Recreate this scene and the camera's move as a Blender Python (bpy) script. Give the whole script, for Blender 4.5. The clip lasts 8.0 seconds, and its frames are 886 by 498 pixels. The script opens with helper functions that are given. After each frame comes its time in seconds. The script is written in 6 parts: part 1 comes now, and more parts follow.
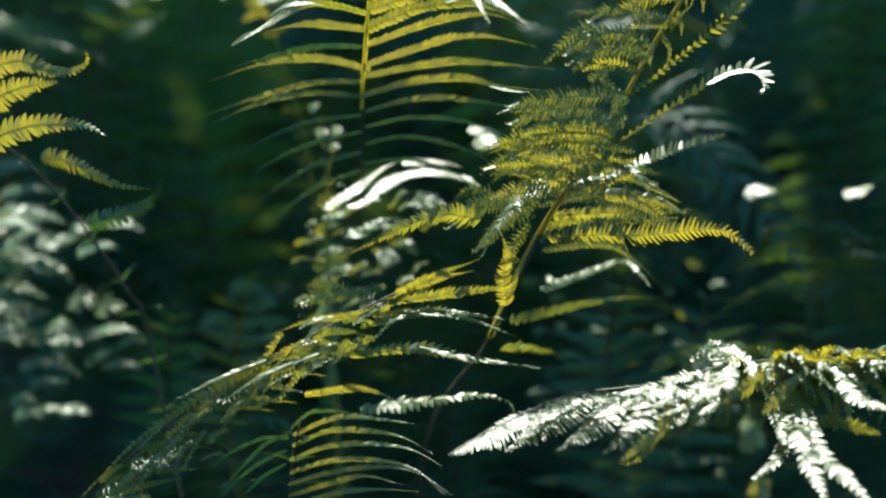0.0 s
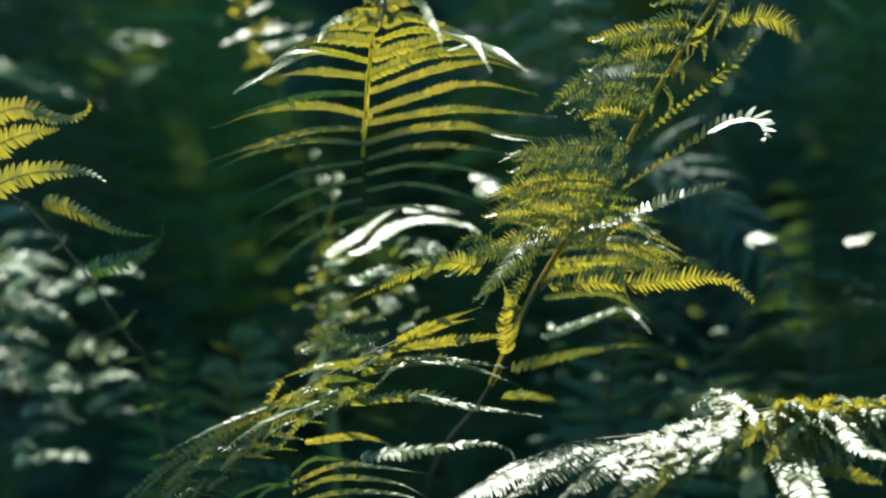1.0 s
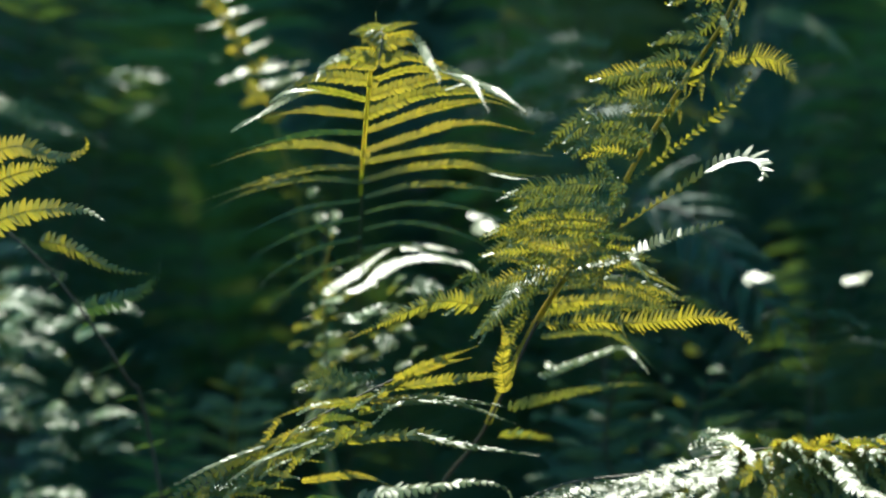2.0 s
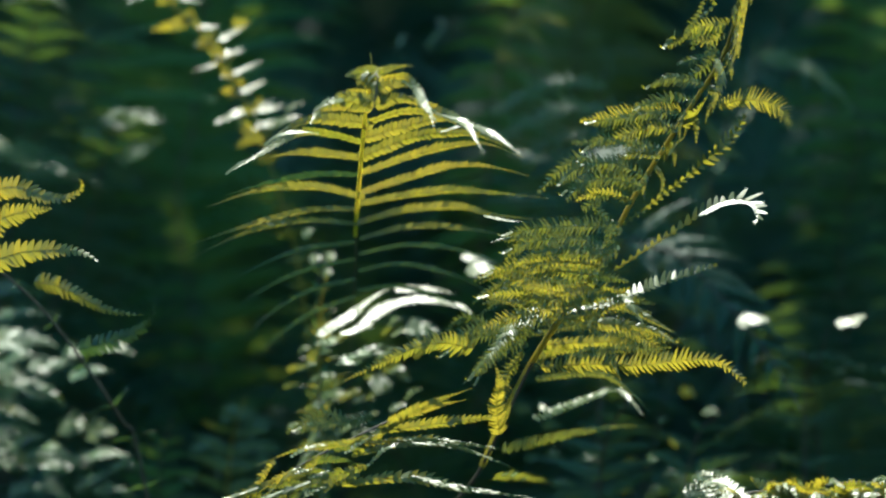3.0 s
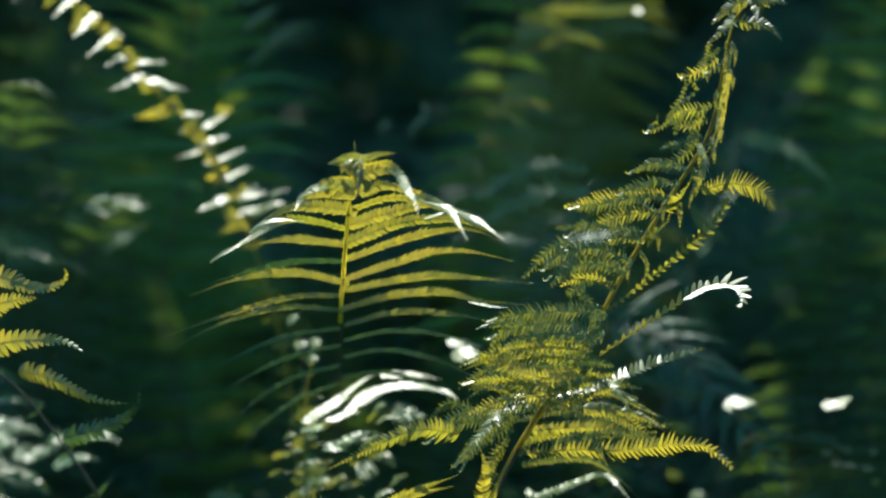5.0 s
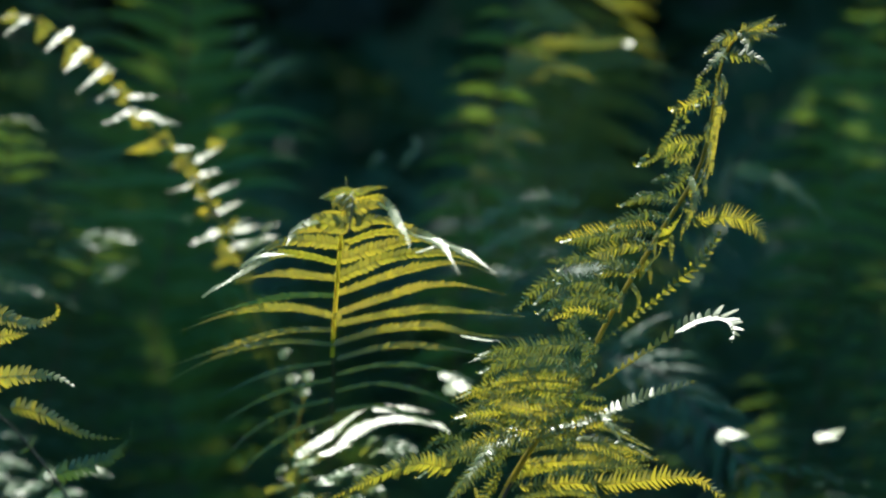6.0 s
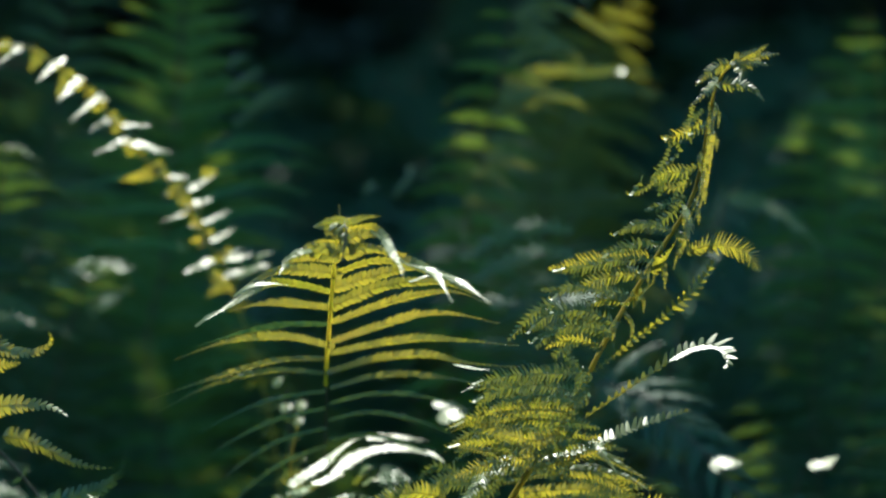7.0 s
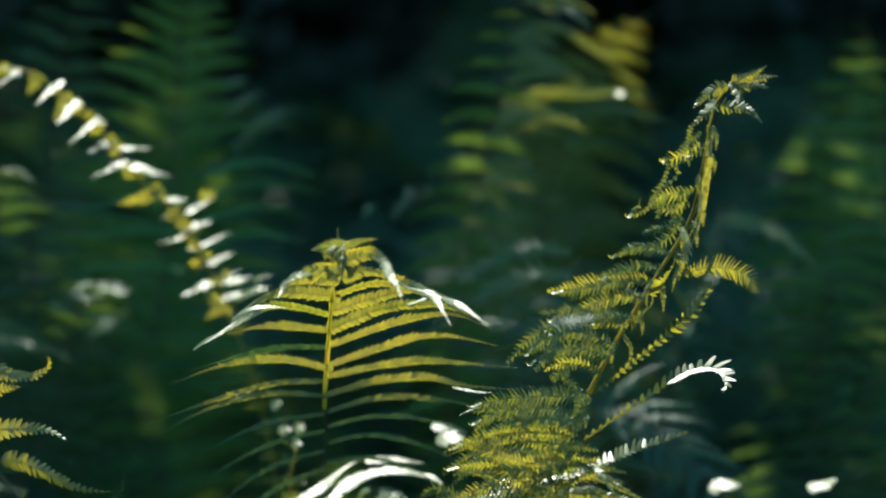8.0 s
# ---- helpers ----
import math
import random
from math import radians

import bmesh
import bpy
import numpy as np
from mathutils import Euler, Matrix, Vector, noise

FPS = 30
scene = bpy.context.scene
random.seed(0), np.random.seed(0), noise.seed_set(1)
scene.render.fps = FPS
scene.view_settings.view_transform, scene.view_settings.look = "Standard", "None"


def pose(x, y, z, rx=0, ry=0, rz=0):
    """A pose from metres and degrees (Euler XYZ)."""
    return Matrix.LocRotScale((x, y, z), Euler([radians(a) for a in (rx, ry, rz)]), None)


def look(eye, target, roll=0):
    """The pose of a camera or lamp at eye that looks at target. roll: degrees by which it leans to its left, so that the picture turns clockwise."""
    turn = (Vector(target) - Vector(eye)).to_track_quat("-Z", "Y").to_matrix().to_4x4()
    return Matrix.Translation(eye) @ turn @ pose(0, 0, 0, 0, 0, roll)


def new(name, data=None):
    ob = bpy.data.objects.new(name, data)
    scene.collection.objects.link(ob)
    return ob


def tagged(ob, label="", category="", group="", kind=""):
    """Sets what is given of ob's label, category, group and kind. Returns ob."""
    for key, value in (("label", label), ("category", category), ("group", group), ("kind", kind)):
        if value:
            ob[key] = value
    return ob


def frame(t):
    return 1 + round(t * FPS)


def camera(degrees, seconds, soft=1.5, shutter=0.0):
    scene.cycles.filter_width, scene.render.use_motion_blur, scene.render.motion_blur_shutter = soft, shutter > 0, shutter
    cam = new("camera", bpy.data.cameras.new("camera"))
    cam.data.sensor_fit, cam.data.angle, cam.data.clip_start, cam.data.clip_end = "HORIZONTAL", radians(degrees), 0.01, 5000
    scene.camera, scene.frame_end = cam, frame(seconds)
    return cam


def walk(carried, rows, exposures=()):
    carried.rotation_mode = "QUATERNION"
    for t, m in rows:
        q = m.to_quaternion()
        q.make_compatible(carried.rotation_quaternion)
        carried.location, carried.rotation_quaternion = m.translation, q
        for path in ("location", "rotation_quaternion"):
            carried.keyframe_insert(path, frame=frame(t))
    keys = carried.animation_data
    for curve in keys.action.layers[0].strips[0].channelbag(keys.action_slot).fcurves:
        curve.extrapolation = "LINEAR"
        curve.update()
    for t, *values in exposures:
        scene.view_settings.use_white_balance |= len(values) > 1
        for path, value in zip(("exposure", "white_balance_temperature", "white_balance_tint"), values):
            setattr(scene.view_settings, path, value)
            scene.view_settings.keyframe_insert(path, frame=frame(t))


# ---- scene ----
cam = camera(22.0, 8.0, soft=2.3)
cam.data.dof.use_dof = True
cam.data.dof.focus_distance = 1.69
cam.data.dof.aperture_fstop = 3.5
walk(cam, [
    (0.0, look((-0.0019, -0.0014, 0.9308), (-0.0310, 1.9763, 0.6347), 0.475)),
    (0.5, look((-0.0019, -0.0013, 0.9321), (-0.0319, 1.9795, 0.6567), 0.520)),
    (1.0, look((-0.0020, -0.0011, 0.9333), (-0.0325, 1.9820, 0.6757), 0.618)),
    (1.5, look((-0.0020, -0.0010, 0.9343), (-0.0323, 1.9842, 0.6929), 0.676)),
    (3.0, look((-0.0016, -0.0006, 0.9375), (-0.0265, 1.9900, 0.7454), 0.859)),
    (3.5, look((-0.0014, -0.0005, 0.9389), (-0.0235, 1.9920, 0.7675), 0.814)),
    (4.0, look((-0.0013, -0.0004, 0.9400), (-0.0206, 1.9936, 0.7866), 0.719)),
    (4.5, look((-0.0011, -0.0003, 0.9411), (-0.0177, 1.9949, 0.8042), 0.589)),
    (6.0, look((-0.0004, -0.0001, 0.9439), (-0.0071, 1.9976, 0.8495), 0.213)),
    (6.5, look((-0.0002, -0.0001, 0.9447), (-0.0035, 1.9982, 0.8635), 0.214)),
    (7.0, look((-0.0001, -0.0001, 0.9454), (-0.0014, 1.9987, 0.8745), 0.171)),
    (7.5, look((-0.0000, -0.0001, 0.9461), (-0.0002, 1.9990, 0.8853), 0.105)),
    (8.0, look((-0.0000, -0.0000, 0.9466), (-0.0000, 1.9993, 0.8942), 0.049)),
], exposures=[(0.0, 2.68, 4600, 5), (8.0, 2.68, 4600, 5)])

# ---- light ----
SUN_ELEVATION, SUN_AZIMUTH = 58.0, -8.0      # degrees; azimuth from +Y towards +X
world = bpy.data.worlds.new("world")
scene.world = world
world.use_nodes = True
wn = world.node_tree.nodes
sky = wn.new("ShaderNodeTexSky")
sky.sky_type = "NISHITA"
sky.sun_disc = False
sky.sun_elevation = radians(SUN_ELEVATION)
sky.sun_rotation = radians(SUN_AZIMUTH)
world.node_tree.links.new(sky.outputs["Color"], wn["Background"].inputs["Color"])
wn["Background"].inputs["Strength"].default_value = 0.079
sun = new("sun", bpy.data.lights.new("sun", "SUN"))
sun.data.energy = 5.0
sun.data.angle = radians(0.5)
sun.data.color = (1.0, 0.762, 0.465)
el, az = radians(SUN_ELEVATION), radians(SUN_AZIMUTH)
TO_SUN = Vector((math.sin(az) * math.cos(el), math.cos(az) * math.cos(el), math.sin(el)))
sun.matrix_world = look(TO_SUN * 20, (0, 0, 0))


# ---- materials ----
def material(name):
    m = bpy.data.materials.new(name)
    m.use_nodes = True
    return m, m.node_tree.nodes, m.node_tree.links


def ramp(nodes, links, source, stops):
    r = nodes.new("ShaderNodeValToRGB")
    for i, (p, c) in enumerate(stops):
        e = r.color_ramp.elements[i] if i < 2 else r.color_ramp.elements.new(p)
        e.position, e.color = p, (*c, 1)
    links.new(source, r.inputs[0])
    return r.outputs[0]


def leaf_material(name, dark, light, through_colour, share, roughness=0.34, gloss=0.48, coat=0.0):
    """A thin leaf: reflects green, lets yellow-green light through, waxy gloss."""
    m, n, l = material(name)
    coord = n.new("ShaderNodeNewGeometry")
    fine = n.new("ShaderNodeTexNoise")
    fine.inputs["Scale"].default_value = 220.0
    fine.inputs["Detail"].default_value = 4.0
    broad = n.new("ShaderNodeTexNoise")
    broad.inputs["Scale"].default_value = 14.0
    for t in (fine, broad):
        l.new(coord.outputs["Position"], t.inputs["Vector"])
    info = n.new("ShaderNodeObjectInfo")
    add = n.new("ShaderNodeMath")
    add.operation = "MULTIPLY_ADD"
    l.new(info.outputs["Random"], add.inputs[0])
    add.inputs[1].default_value = 0.30
    lobe = n.new("ShaderNodeMath")      # no two lobes quite alike
    lobe.operation = "MULTIPLY_ADD"
    l.new(coord.outputs["Random Per Island"], lobe.inputs[0])
    lobe.inputs[1].default_value = 0.20
    l.new(broad.outputs["Fac"], lobe.inputs[2])
    shift = n.new("ShaderNodeMath")
    shift.operation = "SUBTRACT"
    l.new(lobe.outputs[0], shift.inputs[0])
    shift.inputs[1].default_value = 0.08
    l.new(shift.outputs[0], add.inputs[2])
    base = ramp(n, l, add.outputs[0], [(0.35, dark), (0.85, light)])
    grain = n.new("ShaderNodeMix")
    grain.data_type, grain.blend_type = "RGBA", "MULTIPLY"
    grain.inputs["Factor"].default_value = 0.6
    l.new(base, grain.inputs["A"])
    l.new(ramp(n, l, fine.outputs["Fac"], [(0.3, (0.6, 0.62, 0.5)), (0.7, (1, 1, 1))]), grain.inputs["B"])
    b = n["Principled BSDF"]
    l.new(grain.outputs["Result"], b.inputs["Base Color"])
    b.inputs["Roughness"].default_value = roughness
    b.inputs["Specular IOR Level"].default_value = gloss
    b.inputs["Coat Weight"].default_value = coat
    b.inputs["Coat Roughness"].default_value = 0.32
    bump = n.new("ShaderNodeBump")
    bump.inputs["Strength"].default_value = 0.12
    bump.inputs["Distance"].default_value = 0.001
    l.new(fine.outputs["Fac"], bump.inputs["Height"])
    l.new(bump.outputs["Normal"], b.inputs["Normal"])
    tr = n.new("ShaderNodeBsdfTranslucent")
    tint = n.new("ShaderNodeMix")
    tint.data_type, tint.blend_type = "RGBA", "MULTIPLY"
    tint.inputs["Factor"].default_value = 0.9
    tint.inputs["A"].default_value = (*through_colour, 1)
    l.new(ramp(n, l, add.outputs[0], [(0.25, (0.45, 0.62, 0.4)), (0.9, (1.15, 1.05, 1.0))]), tint.inputs["B"])
    l.new(tint.outputs["Result"], tr.inputs["Color"])
    mix = n.new("ShaderNodeMixShader")
    mix.inputs[0].default_value = share
    l.new(b.outputs[0], mix.inputs[1])
    l.new(tr.outputs[0], mix.inputs[2])
    l.new(mix.outputs[0], n["Material Output"].inputs["Surface"])
    return m


def plain_material(name, stops, scale, roughness, relief=0.5, distance=0.01, specular=0.3):
    m, n, l = material(name)
    coord = n.new("ShaderNodeNewGeometry")
    t = n.new("ShaderNodeTexNoise")
    t.inputs["Scale"].default_value = scale
    t.inputs["Detail"].default_value = 8.0
    l.new(coord.outputs["Position"], t.inputs["Vector"])
    b = n["Principled BSDF"]
    l.new(ramp(n, l, t.outputs["Fac"], stops), b.inputs["Base Color"])
    b.inputs["Roughness"].default_value = roughness
    b.inputs["Specular IOR Level"].default_value = specular
    bump = n.new("ShaderNodeBump")
    bump.inputs["Strength"].default_value = relief
    bump.inputs["Distance"].default_value = distance
    l.new(t.outputs["Fac"], bump.inputs["Height"])
    l.new(bump.outputs["Normal"], b.inputs["Normal"])
    return m


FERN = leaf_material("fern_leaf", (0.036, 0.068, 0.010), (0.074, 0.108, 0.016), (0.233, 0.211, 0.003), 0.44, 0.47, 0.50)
# Darkest copy of the fern leaf; deep shade is put into its colour.
FERN_DEEP_SHADE = leaf_material("fern_leaf_deep_shade", (0.017, 0.048, 0.026), (0.034, 0.074, 0.036), (0.05, 0.08, 0.006), 0.34, 0.58, 0.18, 0.0)
# Dimmer copy of the fern leaf, with part shade in its colour.
FERN_PART_SHADE = leaf_material("fern_leaf_part_shade", (0.036, 0.080, 0.026), (0.070, 0.120, 0.034), (0.118, 0.122, 0.004), 0.40, 0.46, 0.32, 0.0)
TREE_LEAF = leaf_material("tree_leaf", (0.035, 0.080, 0.020), (0.070, 0.120, 0.030), (0.15, 0.30, 0.05), 0.45)
# Shaded copy of the fern leaf: the shade is put into its colour.
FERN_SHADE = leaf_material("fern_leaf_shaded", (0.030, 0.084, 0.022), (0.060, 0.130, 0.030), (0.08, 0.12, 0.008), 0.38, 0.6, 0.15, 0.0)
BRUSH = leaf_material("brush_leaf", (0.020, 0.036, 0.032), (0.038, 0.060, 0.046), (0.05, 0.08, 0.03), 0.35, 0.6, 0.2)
STALK = leaf_material("fern_stalk", (0.13, 0.125, 0.014), (0.20, 0.185, 0.022), (0.34, 0.30, 0.03), 0.35, 0.5, 0.25, 0.0)
# Stalk copy with the yellow of light from behind put into its colour.
STALK_BACKLIT = leaf_material("fern_stalk_backlit", (0.15, 0.15, 0.012), (0.22, 0.21, 0.02), (0.80, 0.74, 0.06), 0.75, 0.5, 0.25, 0.0)
STALK_OLIVE = leaf_material("fern_stalk_olive", (0.10, 0.095, 0.015), (0.16, 0.15, 0.02), (0.52, 0.48, 0.04), 0.62, 0.5, 0.25, 0.0)
# Brown stalk; the shade on low and back stalks is in its colour.
STALK_DARK = plain_material("fern_stalk_dark", [(0.3, (0.018, 0.017, 0.007)), (0.75, (0.045, 0.042, 0.016))], 80, 0.6, 0.3, 0.001, 0.3)
BARK = plain_material("bark", [(0.3, (0.035, 0.026, 0.020)), (0.75, (0.13, 0.10, 0.08))], 9, 0.9, 1.0, 0.02)
SOIL = plain_material("leaf_litter", [(0.3, (0.010, 0.009, 0.006)), (0.75, (0.050, 0.036, 0.022))], 12, 0.95, 1.0, 0.03)


# ---- building blocks ----
def mesh_of(name, verts, faces, mat, smooth=True):
    me = bpy.data.meshes.new(name)
    me.from_pydata([tuple(v) for v in verts], [], faces)
    me.materials.append(mat)
    if smooth:
        me.polygons.foreach_set("use_smooth", [True] * len(me.polygons))
    return me


def part(name, me, parent, m=None, label=""):
    ob = new(name, me)
    ob.parent = parent
    if m is not None:
        ob.matrix_basis = m
    return tagged(ob, label)


def unit(v):
    v = np.asarray(v, float)
    return v / np.maximum(np.linalg.norm(v, axis=-1, keepdims=True), 1e-9)


def smooth_curve(points, count):
    """Catmull-Rom through the points, at even steps of length."""
    p = np.array(points, float)
    p = np.vstack([2 * p[0] - p[1], p, 2 * p[-1] - p[-2]])
    out = []
    for i in range(1, len(p) - 2):
        for s in np.linspace(0, 1, 24, endpoint=False):
            a, b, c, d = p[i - 1], p[i], p[i + 1], p[i + 2]
            out.append(0.5 * (2 * b + (c - a) * s + (2 * a - 5 * b + 4 * c - d) * s ** 2 + (3 * b - a - 3 * c + d) * s ** 3))
    out.append(p[-2])
    out = np.array(out)
    run = np.concatenate([[0], np.cumsum(np.linalg.norm(np.diff(out, axis=0), axis=1))])
    even = np.linspace(0, run[-1], count)
    return np.stack([np.interp(even, run, out[:, k]) for k in range(3)], 1), run[-1]


def tangents(c):
    return unit(np.gradient(c, axis=0))


def tube(c, r0, r1, sides=6):
    """Vertices and faces of a tapering stalk along the curve."""
    t = tangents(c)
    ref = np.array([0.3, 1.0, 0.2])
    a = unit(np.cross(t, ref))
    b = np.cross(t, a)
    n = len(c)
    rad = np.linspace(r0, r1, n)[:, None, None]
    ang = np.linspace(0, 2 * np.pi, sides, endpoint=False)
    ring = c[:, None] + rad * (np.cos(ang)[None, :, None] * a[:, None] + np.sin(ang)[None, :, None] * b[:, None])
    v = ring.reshape(-1, 3)
    f = [(i * sides + k, i * sides + (k + 1) % sides, (i + 1) * sides + (k + 1) % sides, (i + 1) * sides + k)
         for i in range(n - 1) for k in range(sides)]
    return v, f


def pinna_shape(c, nrm, width, lobes, rng, cup=0.14, coarse=False, ragged=0.12, fill=0.42, calm=1.0, form="leaf", under=1.0):
    """A fern pinna along the curve c with normals nrm: a midrib and two rows of rounded lobes. Vertices and faces."""
    n = len(c)
    run = np.linspace(0, 1, n)
    t = tangents(c)
    nrm = unit(nrm - (nrm * t).sum(1, keepdims=True) * t)
    lat = np.cross(nrm, t)
    length = np.linalg.norm(np.diff(c, axis=0), axis=1).sum()

    def at(u):
        return [np.array([np.interp(u, run, a[:, k]) for k in range(3)]).T for a in (c, t, nrm, lat)]

    u = (np.arange(lobes) + 0.35) / (lobes + 0.2)
    prof = np.minimum(1, 0.72 + 1.6 * u) * np.maximum(1 - u, 0.0) ** 0.62 * (0.55 + 0.75 * (1 - u) ** 0.3)
    if form == "blade":
        prof = np.minimum(1, 0.62 + 0.9 * u) * np.maximum(np.minimum(1, 1.75 * (1 - u)), 0.0) ** 1.25
    elif form == "comb":
        prof = np.minimum(1, 0.55 + 1.2 * u) * np.minimum(1, 0.25 + 2.2 * (1 - u))
    elif form == "rise":
        prof = (0.22 + 0.95 * u ** 1.3) * np.minimum(1, 0.15 + 3.2 * (1 - u))
    prof = np.maximum(prof, 0.10)
    step = length / lobes
    verts, faces = [], []
    for side in (-1, 1):
        p, tt, nn, ll = at(u)
        w = width * prof * rng.uniform(1 - ragged, 1 + ragged, lobes)
        w = w * np.where(ll[:, 2] * side < 0, under, 1.0)
        lean = 0.30 + 0.35 * u + rng.normal(0, 0.05, lobes)
        tilt = rng.normal(0, 0.13 * calm, lobes) - cup
        along = unit(ll * side * np.cos(lean)[:, None] + tt * np.sin(lean)[:, None])
        out = unit(along + nn * tilt[:, None])
        tipw = unit(along + nn * (tilt - 0.05 - 1.5 * max(cup, 0.0))[:, None])
        roll = rng.normal(0, 0.12 * calm, lobes)[:, None]
        fw = unit(tt + nn * roll)
        h = step * fill * np.minimum(1, 0.35 + prof)[:, None]
        foot_h = np.maximum(h, step * (0.4 if form == "rise" else 0.5))
        W = w[:, None]
        mid = p + out * W * (0.55 if form == "blade" else 0.50)
        tip = mid + tipw * W * (0.60 if form == "blade" else 0.52) + fw * h * (0.9 if form == "blade" else 0.5)
        shoulder = mid + tipw * W * (0.2 if form == "blade" else 0.34)
        if coarse:
            grid = [p - fw * foot_h, p + fw * foot_h, mid + fw * h, tip, mid - fw * h]
            k = 5
            fac = [(0, 1, 2, 4), (4, 2, 3)]
        else:
            grid = [p - fw * foot_h, p + nn * h * (0.03 if form == "blade" else 0.12), p + fw * foot_h, mid - fw * h, mid + nn * h * (0.03 if form == "blade" else 0.15), mid + fw * h * 0.98,
                    shoulder - fw * h * 0.55, tip, shoulder + fw * h * 0.75]
            k = 9
            fac = [(0, 1, 4, 3), (1, 2, 5, 4), (3, 4, 7, 6), (4, 5, 8, 7)]
        v = np.stack(grid, 1).reshape(-1, 3)
        off = sum(len(x) for x in verts)
        verts.append(v)
        for i in range(lobes):
            faces += [tuple(off + i * k + j for j in (q if side > 0 else q[::-1])) for q in fac]
    # midrib: a thin raised strip
    r = width * 0.055 * (1 - 0.7 * run)[:, None]
    off = sum(len(x) for x in verts)
    rib = np.stack([c - lat * r - nrm * r * 0.3, c + nrm * r * 0.9, c + lat * r - nrm * r * 0.3], 1).reshape(-1, 3)
    verts.append(rib)
    for i in range(n - 1):
        for j in (0, 1):
            faces.append((off + i * 3 + j, off + i * 3 + j + 1, off + (i + 1) * 3 + j + 1, off + (i + 1) * 3 + j))
    return np.vstack(verts), faces


PINNA_CACHE = {}


def pinna_mesh(bend_n, bend_l, hook, ratio, lobes, seed, mat, coarse, twist=0.0, fill=0.42, cup=0.14):
    """A pinna of length one along +x, lobes in +-y, upper face +z; bends are radians over its length."""
    key = (round(bend_n / 0.15), round(bend_l / 0.15), round(hook / 0.5), round(ratio * 50), lobes, seed, mat.name, coarse, round(twist / 0.4), fill, cup)
    if key not in PINNA_CACHE:
        bn, bl, hk, ra = key[0] * 0.15, key[1] * 0.15, key[2] * 0.5, key[3] / 50
        rng = np.random.default_rng(seed * 77 + 5)
        s = np.linspace(0, 1, 14)
        el = bn * s ** 1.3 + hk * np.maximum(0, s - 0.7) ** 1.5 * 5 + 0.05 * np.sin(s * 7 + seed)
        yaw = bl * s ** 1.2 + 0.05 * np.sin(s * 6 + 2.0 * seed)
        d = np.stack([np.cos(el) * np.cos(yaw), np.cos(el) * np.sin(yaw), -np.sin(el)], 1)
        c = np.vstack([[0, 0, 0], np.cumsum(d[:-1] / 13, axis=0)])
        turn = key[8] * 0.4 * s + 0.15 * np.sin(s * 5 + seed)
        nr = np.stack([np.sin(el) * np.cos(turn), np.sin(turn), np.cos(el) * np.cos(turn)], 1)
        v, f = pinna_shape(c, nr, ra, lobes, rng, coarse=coarse, fill=fill, cup=cup, ragged=0.12 if fill > 0.4 else 0.3)
        PINNA_CACHE[key] = mesh_of("pinna", v, f, mat)
    return PINNA_CACHE[key]


def blade_profile(u, base=0.45, peak=0.35, sharp=1.35):
    """Relative pinna length along the blade, from its foot (0) to its tip (1)."""
    up = base + (1 - base) * min(1.0, u / peak)
    down = 1.0 if u < peak else max(0.0, 1 - ((u - peak) / (1 - peak)) ** sharp)
    return max(up * down, 0.035)


def stations(c, length, face0, face1, start, pairs, reach, fan=0.15, fan_tip=0.8, peak=0.35, base=0.45, crowd=1.0, sharp=1.35, across=None):
    """Where the pinnae of a frond spring: place, direction, normal, length, side."""
    t = tangents(c)
    n = len(c)
    for i in range(pairs):
        u = 1 - (1 - (i + 0.3) / pairs) ** crowd
        s = start + (1 - start) * u
        k = s * (n - 1)
        p = np.array([np.interp(k, np.arange(n), c[:, a]) for a in range(3)])
        tt = t[min(n - 1, int(round(k)))]
        nn = np.asarray(face0) * (1 - u) + np.asarray(face1) * u
        nn = unit(nn - nn.dot(tt) * tt)
        lat = np.cross(nn, tt)
        if across is not None:
            lat = unit(np.asarray(across) - np.dot(across, tt) * tt)
            nn = np.cross(tt, lat)
        a = fan + (fan_tip - fan) * u ** 1.5
        for side in (-1, 1):
            yield u, p, unit(lat * side * math.cos(a) + tt * math.sin(a)), nn, reach * blade_profile(u, base, peak, sharp), side


def rachis(stalk, points, r0, r1, mat):
    """The green upper stalk over the brown lower one, whose colour also holds its shade."""
    c, _ = smooth_curve(points, 40)
    v, f = tube(c - c[0], r0, r1)
    return part("rachis", mesh_of("rachis", v, f, mat), stalk, Matrix.Translation(c[0] - ROOT[stalk.name]))


ROOT = {}       # where each frond springs from, in the world


